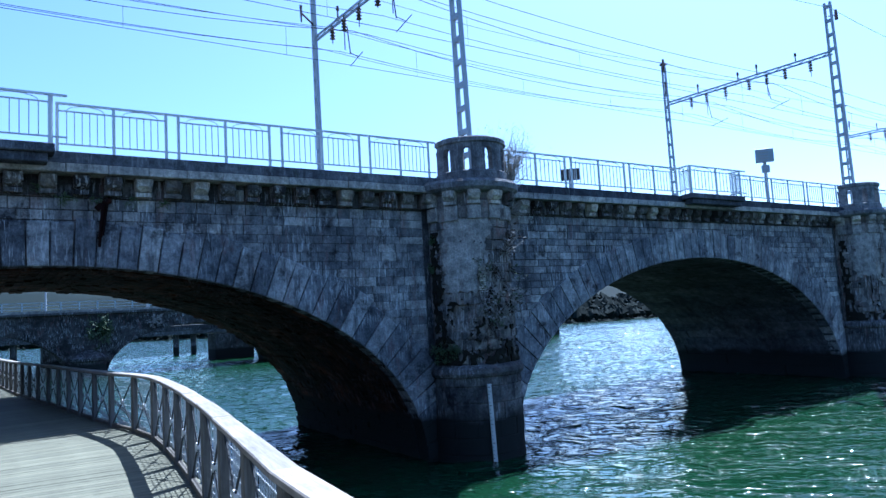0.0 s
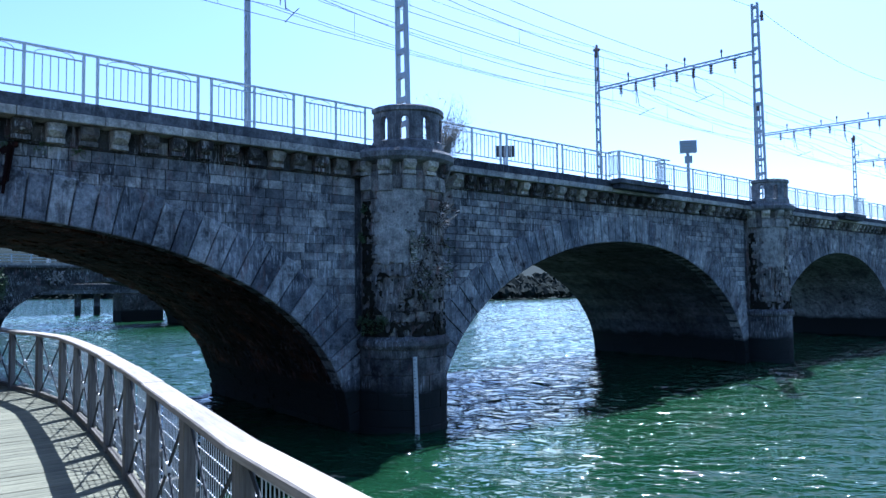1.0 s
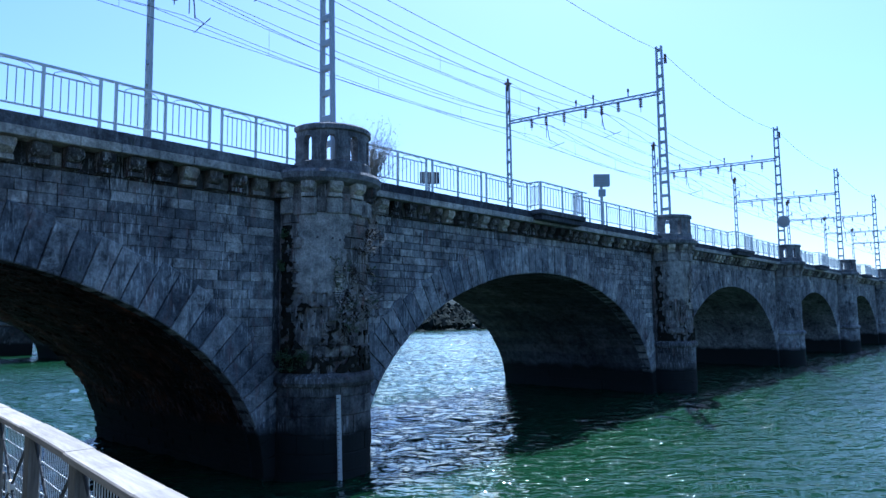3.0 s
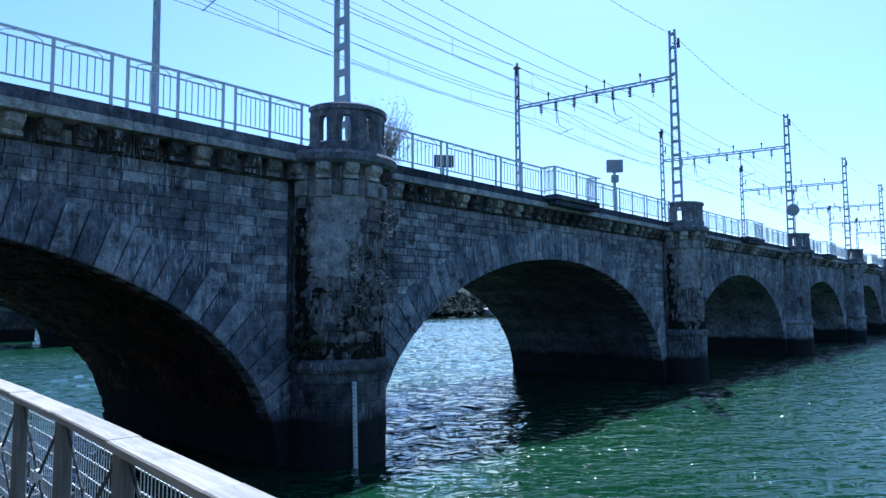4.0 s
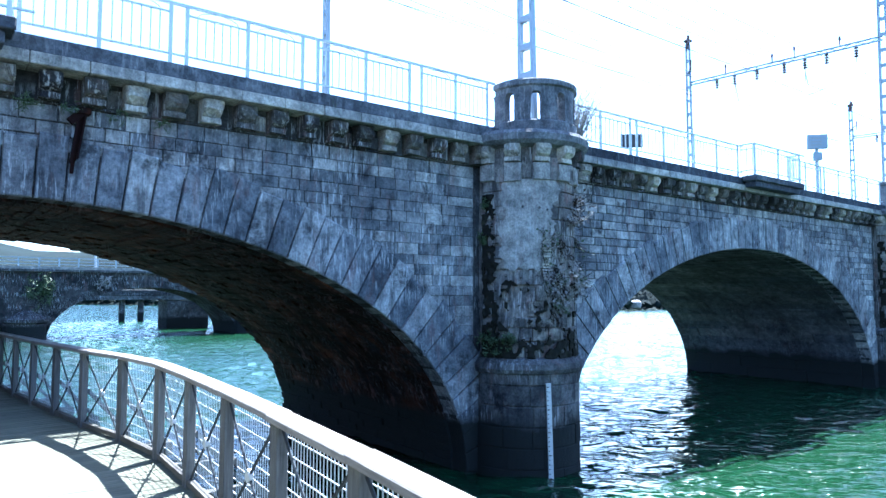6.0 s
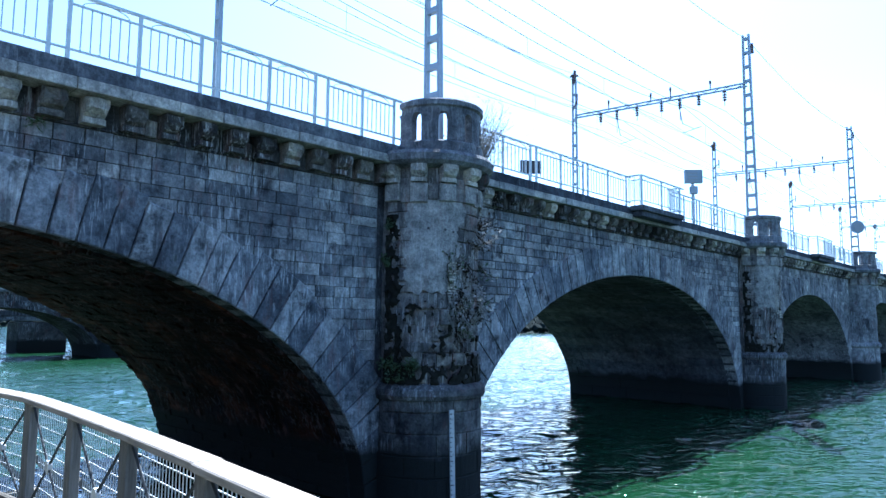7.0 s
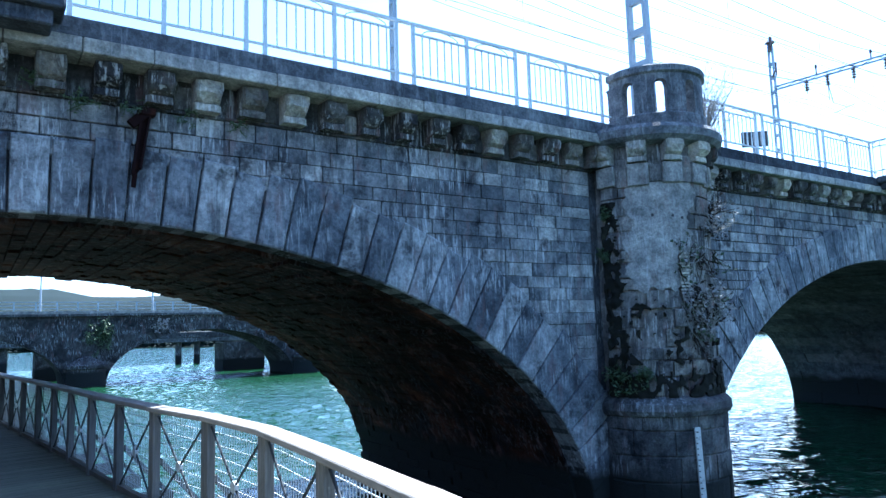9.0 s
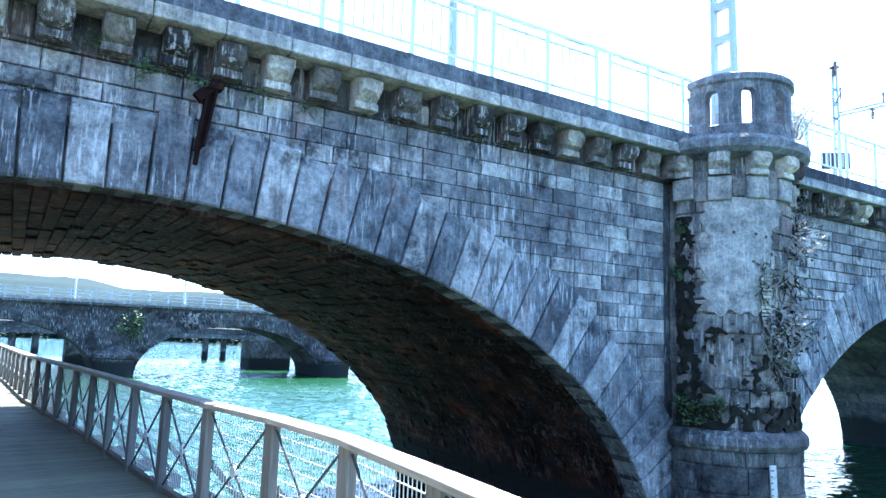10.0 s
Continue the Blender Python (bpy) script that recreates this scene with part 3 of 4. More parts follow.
def build_turret(px, near):
    t = thing("pier_turret", (px, TY, WATER_Z), "round stone pier buttress with a pierced drum parapet and peeling render", "turret", "turrets of the bridge")
    lo, hi = math.pi, 2 * math.pi

    def shell(name, prof, material, label="", wob=0.0, n=36):
        """Half-round stilted shell against the wall."""
        vs, fs = lathe(prof, px, TY, n, lo, hi, wob)
        cols = n + 1
        m = len(prof)
        o = len(vs)
        for k in range(m):
            l, rr = vs[k * cols], vs[k * cols + n]
            vs.append((l[0], FACE + 0.12, l[2]))
            vs.append((rr[0], FACE + 0.12, rr[2]))
        for k in range(m - 1):
            fs.append((o + 2 * k, k * cols, (k + 1) * cols, o + 2 * k + 2))
            fs.append((k * cols + n, o + 2 * k + 1, o + 2 * k + 3, (k + 1) * cols + n))
        top = [(m - 1) * cols + i for i in range(n + 1)]
        fs.append(tuple([o + 2 * (m - 1)] + top + [o + 2 * (m - 1) + 1]))
        return piece(name, mesh_of(name, vs, fs, material), t, label)

    zs = [-7 + 0.35 * i for i in range(int((3.2 + 7) / 0.35))]
    shell("core", [(1.22, z) for z in zs] + [(1.22, 3.2)], M_TURRET if near else M_BRICK_FAR, "", 0.05)
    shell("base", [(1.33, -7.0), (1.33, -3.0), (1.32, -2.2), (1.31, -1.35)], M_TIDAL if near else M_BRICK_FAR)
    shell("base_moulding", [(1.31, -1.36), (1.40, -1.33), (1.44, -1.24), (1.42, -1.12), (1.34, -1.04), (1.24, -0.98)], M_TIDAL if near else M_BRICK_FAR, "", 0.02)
    # stones of the shaft in courses, uneven and worn
    h, low = Heap(), Heap()
    r = random.Random(int(px))
    z = -7.0
    if near:
        z = -3.9
        while z < 3.1:
            base = z < -1.4
            hh = 0.46 if base else r.choice((0.24, 0.30, 0.36))
            if not base and z < -0.98:
                z = -0.98
            if z + hh > 3.12:
                hh = 3.12 - z
            a = math.pi + 0.0
            while a < 2 * math.pi - 0.02:
                da = min(r.uniform(0.34, 0.62) if base else r.uniform(0.18, 0.42), 2 * math.pi - a)
                rr = (1.345 if base else 1.26) + (r.uniform(-0.008, 0.012) if base else r.uniform(-0.075, 0.05))
                if z > 1.1 and not base:
                    rr = 1.262
                g, gz = 0.008, 0.012
                if not base and r.random() < 0.16 and z < 1.2:
                    a += da
                    continue
                vs = []
                m = 4
                for q in range(m + 1):
                    an = a + g + (da - 2 * g) * q / m
                    j = r.uniform(-0.028, 0.028) if not base and z < 1.1 else 0
                    for zz, dr in ((z + gz, -0.012), (z + gz + 0.014, 0), (z + hh - gz - 0.014, 0), (z + hh - gz, -0.012), ):
                        vs.append((px + (rr + dr + j) * math.cos(an), TY + (rr + dr + j) * math.sin(an), zz))
                fs = [(q * 4 + w, q * 4 + 4 + w, q * 4 + 5 + w, q * 4 + 1 + w) for q in range(m) for w in range(3)]
                # returns into the joints
                o = len(vs)
                for q in (0, m):
                    an = a + g + (da - 2 * g) * q / m
                    for zz in (z + gz, z + hh - gz):
                        vs.append((px + 1.18 * math.cos(an), TY + 1.18 * math.sin(an), zz))
                fs += [(o, 0, 3, o + 1), (m * 4, o + 2, o + 3, m * 4 + 3), (0, o, o + 2, m * 4), (3, m * 4 + 3, o + 3, o + 1)]
                (low if base else h).put(vs, fs)
                a += da
            z += hh
        piece("shaft_facing", h.mesh("shaft_facing", M_TURRET), t, "worn uneven stone courses", "stuff")
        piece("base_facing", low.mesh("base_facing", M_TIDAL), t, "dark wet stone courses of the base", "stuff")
        def coat(name, material, label, r0, thick, z0, z1, inside, rough=0.006, kind=""):
            """A skin on the shaft with a ragged outline."""
            vs, fs, grid = [], [], {}
            fine = px < 20
            na, nz = (230 if fine else 70), int((z1 - z0) / (0.017 if fine else 0.06))
            for i in range(na + 1):
                for q in range(nz + 1):
                    an, zz = math.pi + math.pi * i / na, z0 + (z1 - z0) * q / nz
                    if inside(an, zz):
                        grid[i, q] = len(vs)
                        rr = r0 + rough * noise.noise(Vector((an * 9, zz * 7, 2)))
                        vs.append((px + rr * math.cos(an), TY + rr * math.sin(an), zz))
            for (i, q) in list(grid):
                c = [(i, q), (i + 1, q), (i + 1, q + 1), (i, q + 1)]
                if all(k in grid for k in c):
                    fs.append(tuple(grid[k] for k in c))
            ob = piece(name, mesh_of(name, vs, fs, material), t, label, kind)
            so = ob.modifiers.new("thick", 'SOLIDIFY')
            so.thickness, so.offset = thick, -1

        def wave(*v):
            return noise.noise(Vector(v))

        coat("render_coat", M_RENDER, "smooth pale grey cement render, ragged edge", 1.285, 0.03, 0.3, 3.06, lambda an, zz:
             zz > 0.95 + 0.5 * wave(an * 1.7, 2.0, 0) + 0.25 * wave(an * 6, zz * 3, 1)
             and 3.56 + 0.18 * wave(zz * 2.4, 9.0, 0) + 0.07 * wave(zz * 8, 3.0, 0) < an < 4.55 + 0.25 * wave(zz * 1.6, 5.0, 0) + 0.08 * wave(zz * 9, 1, 0))
        coat("moss_mat", M_MOSS, "dark moss and soot crust down the shaded side", 1.30, 0.05, -1.0, 2.75, lambda an, zz:
             an < 3.42 + 0.24 * wave(zz * 1.3, 7.0, 0) + 0.16 * wave(zz * 5, 4.0, 0) + 0.10 * wave(zz * 14, an * 9, 2.0) + 0.12 * max(0.0, 0.6 - zz)
             and wave(an * 11, zz * 4, 8.0) < 0.30, 0.05, "stuff")
        coat("moss_mat", M_MOSS, "dark moss spread above the base moulding", 1.315, 0.05, -1.0, 0.15, lambda an, zz:
             zz < -0.62 + 0.55 * wave(an * 2.3, 1.0, 3) + 0.35 * wave(an * 8, zz * 4, 5) and wave(an * 10, zz * 6, 1.5) < 0.22, 0.05, "stuff")
        coat("moss_mat", M_MOSS, "patches of dark crust where the facing has fallen", 1.30, 0.05, -0.4, 1.1, lambda an, zz:
             wave(an * 3.2, zz * 2.4, 11.0) + 0.5 * wave(an * 10, zz * 8, 3.0) > 0.26 + 0.25 * max(0.0, zz - 0.5) and an > 3.5, 0.05, "stuff")
        # repair of thin tiles laid flat
        for z0, z1, a0, a1 in ((0.78, 1.66, 4.30, 4.46), (0.60, 0.92, 4.50, 4.70)):
            z = z0
            while z < z1:
                vs, fs = lathe([(1.20, z), (1.315, z), (1.315, z + 0.042), (1.20, z + 0.042)], px, TY, 4, a0 + r.uniform(-0.02, 0.02), a1 + r.uniform(-0.02, 0.02))
                piece("flat_tile", mesh_of("flat_tile", vs, fs, M_CORBEL_PALE), t)
                z += 0.062
        for an, zz in ((3.95, 2.42), (4.25, 2.40), (4.53, 2.44), (4.4, 2.36), (4.75, 2.43)):
            bm = bmesh.new()
            c, s = math.cos(an), math.sin(an)
            rod(bm, (px + 1.27 * c, TY + 1.27 * s, zz), (px + 1.291 * c, TY + 1.291 * s, zz), 0.025, 0.03, 7)
            part("weep_hole", bm, M_BLACK, t)
    # corbels under the cap, each on a large pad stone, with recessed stones between
    cr = random.Random(int(px) + 4)
    for i in range(6):
        an = 3.28 + 0.50 * i
        turn = Matrix.Rotation(an + math.pi / 2, 4, 'Z')
        m = Matrix.Translation((px + 1.22 * math.cos(an), TY + 1.22 * math.sin(an), 3.86)) @ turn @ Matrix.Diagonal((1.06, 0.72, 0.95, 1))
        piece("corbel", CORBELS[(0, 3, 0, 3, 1, 3)[i]], t, at=m)
        bm = bmesh.new()
        box(bm, -0.20, 0.20, -0.125, 0.05, -0.42 + cr.uniform(-0.03, 0.03), 0.0, 0.018)
        part("corbel_pad", bm, M_RENDER, t, at=Matrix.Translation((px + 1.22 * math.cos(an), TY + 1.22 * math.sin(an), 3.44)) @ turn)
        if i < 5:
            an += 0.25
            bm = bmesh.new()
            box(bm, -0.12, 0.12, -0.085, 0.05, -0.40 + cr.uniform(-0.05, 0.03), cr.uniform(-0.04, 0.16), 0.015)
            part("recessed_pad", bm, M_TURRET, t, at=Matrix.Translation((px + 1.22 * math.cos(an), TY + 1.22 * math.sin(an), 3.44)) @ Matrix.Rotation(an + math.pi / 2, 4, 'Z'))
    shell("neck", [(1.24, 3.12), (1.24, 3.9)], M_CORBEL)
    shell("cap", [(1.26, 3.80), (1.50, 3.84), (1.60, 3.92), (1.62, 4.06), (1.56, 4.15), (1.2, 4.17)], M_DRUM, "", 0.012)
    # pierced drum
    cy = 14.0
    R, T = 1.03, 0.19
    px = px + 0.06
    vs, fs = lathe([(R + 0.05, 4.16), (R + 0.05, 4.42), (R, 4.46), (R - T, 4.46), (R - T, 4.16)], px, cy, 32, 2.93, 6.46)
    piece("drum_base", mesh_of("drum_base", vs, fs, M_DRUM), t)
    vs, fs = lathe([(R - T, 5.12), (R, 5.12), (R, 5.24), (R + 0.06, 5.27), (R + 0.06, 5.38), (R + 0.02, 5.42), (R - T, 5.42), (R - T, 5.12)], px, cy, 32, 2.93, 6.46)
    piece("drum_rim", mesh_of("drum_rim", vs, fs, M_DRUM), t)
    for i in range(-2, 4):
        c = 4.334 + 0.628 * i
        half = 0.314 - 0.125 / R
        vs, fs = [], []
        m = 6
        for q in range(m + 1):
            u = -1 + 2 * q / m
            for rr in (R, R - T):
                for zz, w in ((4.46, 1.0), (4.56, 1.0), (4.95, 1.0), (5.05, 1.07), (5.10, 1.2), (5.13, 1.5)):
                    an = c + u * half * w
                    vs.append((px + rr * math.cos(an), cy + rr * math.sin(an), zz))
        for q in range(m):
            for w in range(5):
                a = q * 12 + w
                fs.append((a, a + 12, a + 13, a + 1))
                b = q * 12 + 6 + w
                fs.append((b, b + 1, b + 13, b + 12))
        for q in (0, m):
            for w in range(5):
                a = q * 12 + w
                f = (a, a + 1, a + 7, a + 6)
                fs.append(f if q == 0 else tuple(reversed(f)))
        piece("drum_pillar", mesh_of("drum_pillar", vs, fs, M_DRUM), t)
    return t


# ---- railings of the bridge ----
def railing_panel(L=2.19):
    p = thing("railing_panel", (0, 0, 0), "pale painted metal railing panel on the bridge edge", "railing", "railing panels of the bridge")
    for x in (0.03, L / 2, L - 0.03):
        bm = bmesh.new()
        box(bm, x - 0.03, x + 0.03, -0.025, 0.025, -0.04, 1.02, 0.004)
        part("post", bm, M_RAIL, p)
    for name, z, w in (("top_rail", 1.0, 0.045), ("middle_rail", 0.84, 0.028), ("bottom_rail", 0.12, 0.03)):
        bm = bmesh.new()
        box(bm, 0, L + (0.24 if name != "middle_rail" else 0.0), -w / 2 - 0.005, w / 2 + 0.005, z - w / 2, z + w / 2)
        part(name, bm, M_RAIL, p)
    for side in (0, 1):
        x0 = 0.06 + side * (L / 2 - 0.03)
        w = L / 2 - 0.09
        for i in range(1, 7):
            bm = bmesh.new()
            x = x0 + w * i / 7
            box(bm, x - 0.009, x + 0.009, -0.009, 0.009, 0.12, 0.84)
            part("baluster", bm, M_RAIL, p)
        ring = []
        for i in range(9):
            a = math.pi * i / 8
            ring.append([(x0 + w / 2 - (w * 0.36 + e) * math.cos(a), f, 0.845 + (0.13 + e) * math.sin(a)) for e, f in ((-0.008, -0.007), (0.008, -0.007), (0.008, 0.007), (-0.008, 0.007))])
        fs = [(4 * i + k, 4 * i + (k + 1) % 4, 4 * i + 4 + (k + 1) % 4, 4 * i + 4 + k) for i in range(8) for k in range(4)]
        piece("arc", mesh_of("arc", [q for r in ring for q in r], fs, M_RAIL), p)
    return p


def place_railings():
    src = railing_panel()
    first = True

    def put(x, y, z, length, rz=0.0):
        nonlocal first
        m = pose(x, y, z, 0, 0, rz)
        if first:
            src.matrix_basis = m
            ob, first = src, False
        else:
            ob = copy_thing(src, m)
        ob.scale = (length / 2.19, 1, 1)

    for k, cx in enumerate(ARCHES[1:7]):
        b0, b1 = cx - 1.6, cx + 1.7
        if k == 0:
            b0, b1 = cx - 2.4, cx + 0.25
        for lo, hi in ((cx - half_span(cx) - 0.25, b0 - 0.08), (b1 + 0.08, cx + half_span(cx) + 0.22)):
            if hi < -3.5:
                continue
            if k == 0 and lo > 0:
                for x0, x1 in ((0.40, 2.65), (2.86, 5.09), (5.35, 7.58), (7.84, 9.78)):
                    put(x0, 14.06, 4.37, x1 - x0)
                continue
            n = max(1, round((hi - lo) / 2.45))
            step = (hi - lo + 0.2) / n
            for i in range(n):
                put(lo + step * i, 14.06, 4.37, step - 0.22)
        yb = 13.60
        put(b0 + 0.05, yb, 4.40, b1 - b0 - 0.1)
        put(b0 + 0.05, yb + 0.04, 4.40, 0.42, 90)
        put(b1 - 0.05, yb + 0.04, 4.40, 0.42, 90)
        bal = thing("refuge_balcony", ((b0 + b1) / 2, 13.9, 3.9), "dark stone refuge platform that juts from the bridge edge", "balcony", "refuges of the bridge")
        block("platform", b0, b1, 13.48, 14.005, 4.17, 4.36, M_KERB, bal, 0.02)
        block("support", b0 + 0.12, b1 - 0.12, 13.58, 13.965, 3.98, 4.17, M_KERB, bal, 0.02)


# ---- overhead line ----
def lattice(bm_add, base, top, w0, w1, axis=(0, 1, 0), steps=14, chan=0.09, deep=0.13):
    """Two channels joined by flat battens, wider at the foot."""
    base, top, ax = Vector(base), Vector(top), Vector(axis)
    side = Vector((0, 0, 1)).cross(ax)
    for s in (-1, 1):
        bm = bmesh.new()
        bar(bm, base + ax * s * (w0 - chan) / 2, top + ax * s * (w1 - chan) / 2, deep, chan, up=ax)
        bm_add("channel", bm)
    for i in range(steps + 1):
        f = (i + 0.3) / (steps + 0.6)
        c = base.lerp(top, f)
        w = w0 + (w1 - w0) * f - chan
        for q in (-1, 1):
            bm = bmesh.new()
            o = side * q * (deep / 2 - 0.012)
            bar(bm, c - ax * w / 2 + o, c + ax * w / 2 + o, 0.15, 0.02, up=side)
            bm_add("batten", bm)


def insulator(bm, at, length=0.7):
    x, y, z = at
    rod(bm, (x, y, z), (x, y, z - length), 0.02, n=5)
    for i in range(4):
        zz = z - 0.15 - i * 0.13
        rod(bm, (x, y, zz), (x, y, zz - 0.07), 0.06, 0.12, 8)


def build_gantry(px, detail):
    g = thing("catenary_gantry", (px, 14.2, 4.2), "galvanised lattice mast gantry over the railway tracks", "gantry", "overhead line gantries")

    def adder(name, bm):
        part(name, bm, M_MAST, g)
    lattice(adder, (px + 0.12, 14.2, 4.2), (px - 0.02, 14.2, 14.7), 0.57, 0.36, steps=14)
    xr = px - 0.30 if detail else px - 0.5
    lattice(adder, (xr, 23.9, 4.2), (xr - 0.05, 23.9, 14.6), 0.40, 0.27, steps=13, chan=0.075, deep=0.13)
    bm = bmesh.new()
    rod(bm, (xr - 0.05, 23.9, 14.6), (xr - 0.05, 23.9, 15.1), 0.07, 0.05)
    rod(bm, (xr - 0.05, 23.9, 14.75), (xr - 0.05, 23.9, 14.82), 0.26, 0.20, 10)
    rod(bm, (xr - 0.05, 23.9, 14.3), (xr - 0.05, 23.9, 14.72), 0.14, 0.12, 8)
    rod(bm, (xr - 0.3, 23.7, 14.55), (xr - 0.3, 23.7, 14.95), 0.05, 0.08, 8)
    rod(bm, (xr + 0.22, 24.1, 14.5), (xr + 0.22, 24.1, 14.85), 0.07, 0.09, 8)
    bar(bm, (xr - 0.4, 23.6, 14.5), (xr + 0.3, 24.2, 14.5), 0.06)
    part("mast_head", bm, M_INSUL, g)
    za, zb = 12.05, 12.2
    for dz in (0.0, 0.17):
        bm = bmesh.new()
        bar(bm, (px - 0.05, 14.2, za + dz), (xr, 23.9, zb + dz), 0.075)
        part("beam_chord", bm, M_MAST, g)
    bm = bmesh.new()
    n = 16
    for i in range(n):
        a, b = i / n, (i + 1) / n
        pa = Vector((px - 0.05, 14.2, za)).lerp(Vector((xr, 23.9, zb)), a)
        pb = Vector((px - 0.05, 14.2, za)).lerp(Vector((xr, 23.9, zb)), b)
        if i % 2:
            bar(bm, pa, pb + Vector((0, 0, 0.17)), 0.03)
        else:
            bar(bm, pa + Vector((0, 0, 0.17)), pb, 0.03)
    part("beam_lacing", bm, M_MAST, g, kind="stuff")
    for y, ln in ((15.3, 0.9), (16.6, 0.7), (17.6, 1.3), (18.6, 0.7), (20.0, 0.9), (21.2, 1.4), (22.2, 0.8)):
        f = (y - 14.2) / 9.4
        bm = bmesh.new()
        insulator(bm, (px - 0.05 + (xr - px) * f, y, za + 0.1 + (zb - za) * f), ln)
        part("insulator", bm, M_INSUL, g)
    for y in (17.4, 21.0):
        bm = bmesh.new()
        rod(bm, (px - 0.1, y + 0.3, 11.9), (px - 0.1, y + 0.1, 10.7), 0.022)
        rod(bm, (px - 0.1, y - 0.9, 10.42), (px - 0.1, y + 0.15, 10.22), 0.016)
        rod(bm, (px - 0.1, y + 0.1, 10.75), (px - 0.1, y - 0.5, 10.36), 0.014)
        part("registration_arm", bm, M_WIRE, g)
    for y, hh in ((16.0, 0.32), (18.1, 0.38), (19.2, 0.28), (21.7, 0.34)):
        f = (y - 14.2) / 9.7
        bm = bmesh.new()
        x, z = px - 0.05 + (xr - px) * f, za + 0.17 + (zb - za) * f
        bar(bm, (x, y, z), (x, y, z + hh), 0.05)
        rod(bm, (x, y, z + hh), (x, y, z + hh + 0.16), 0.07, 0.05, 8)
        part("pin_insulator", bm, M_INSUL, g)
    bm = bmesh.new()
    bar(bm, (xr - 0.05, 23.9, 12.9), (xr - 0.9, 23.2, 13.0), 0.06)
    rod(bm, (xr - 0.9, 23.2, 13.3), (xr - 0.9, 23.2, 12.6), 0.06, 0.03)
    rod(bm, (px + 0.0, 14.2, 14.0), (px + 0.55, 14.1, 14.15), 0.035)
    rod(bm, (px + 0.55, 14.1, 13.9), (px + 0.55, 14.1, 14.4), 0.09, 0.07, 8)
    part("side_bracket", bm, M_INSUL, g)
    return g


def wire(name, y, z, sag, r, label, x0=-1, x1=7, dx=0.0):
    cu = bpy.data.curves.new(name, 'CURVE')
    cu.dimensions = '3D'
    cu.bevel_depth, cu.bevel_resolution = r * 0.75, 1
    pts = []
    for k in range(x0, x1):
        a, b = PIERS[k + 1], PIERS[k + 2]
        for i in range(8):
            f = i / 8
            pts.append((a + (b - a) * f + dx, y, z - sag * 4 * f * (1 - f)))
    sp = cu.splines.new('POLY')
    sp.points.add(len(pts) - 1)
    for p, c in zip(sp.points, pts):
        p.co = (*c, 1)
    cu.materials.append(M_WIRE)
    return tagged(new(name, cu), label, "cable", "overhead line cables")


def build_wires():
    for y in (17.4, 21.0):
        wire("contact_wire", y, 10.2, 0.03, 0.014, "thin dark contact wire over the railway track")
        wire("catenary_cable", y, 11.6, 0.75, 0.016, "thin sagging catenary cable between the gantries")
        d = thing("dropper_set", (33.0, y, 10.2), "short vertical dropper wires hung from the catenary cable", "cable", "droppers")
        for k in range(-1, 4):
            for i in range(1, 8, 2):
                f = i / 8
                x = PIERS[k + 1] + (PIERS[k + 2] - PIERS[k + 1]) * f
                bm = bmesh.new()
                rod(bm, (x, y, 10.18), (x, y, 11.6 - 0.75 * 4 * f * (1 - f)), 0.007, n=4)
                part("dropper", bm, M_WIRE, d)
    for y, z, s in ((15.3, 11.0, 0.35), (16.6, 11.2, 0.4), (18.6, 11.25, 0.35), (20.0, 11.1, 0.4), (22.2, 11.2, 0.4), (23.2, 12.6, 0.5), (23.9, 14.9, 0.5), (14.1, 14.4, 0.6), (24.1, 12.0, 0.45)):
        wire("feeder_cable", y, z, s, 0.014, "thin dark feeder cable strung along the railway")


# ---- boardwalk ----
RAIL_LINE = [(0.20, -4.5), (0.30, -1.6), (0.42, 0.9), (0.72, 2.9), (1.01, 4.9), (1.25, 6.9), (1.41, 8.6), (1.50, 10.15), (1.40, 11.4),
             (1.20, 12.6), (0.95, 14.8), (0.64, 18.2), (0.34, 20.5), (-0.03, 24.0), (-0.50, 30.8), (-1.6, 42.0), (-3.8, 60.0)]


def rail_x(y):
    for (xa, ya), (xb, yb) in zip(RAIL_LINE, RAIL_LINE[1:]):
        if y <= yb:
            return xa + (xb - xa) * (y - ya) / (yb - ya)
    return RAIL_LINE[-1][0]


def top_z(y):
    return -0.30


def deck_z(y):
    return top_z(y) - 1.04


def mesh_panel(L, H):
    """Welded wire mesh in a bay: wires along local y and z."""
    bm = bmesh.new()
    n = max(2, round(L / 0.055))
    for i in range(1, n):
        y = L * i / n
        bar(bm, (0, y, 0.06), (0, y, H - 0.04), 0.0055)
    m = round(H / 0.11)
    for i in range(1, m):
        z = H * i / m
        bar(bm, (0.006, 0.0, z), (0.006, L, z), 0.0065)
    return bm


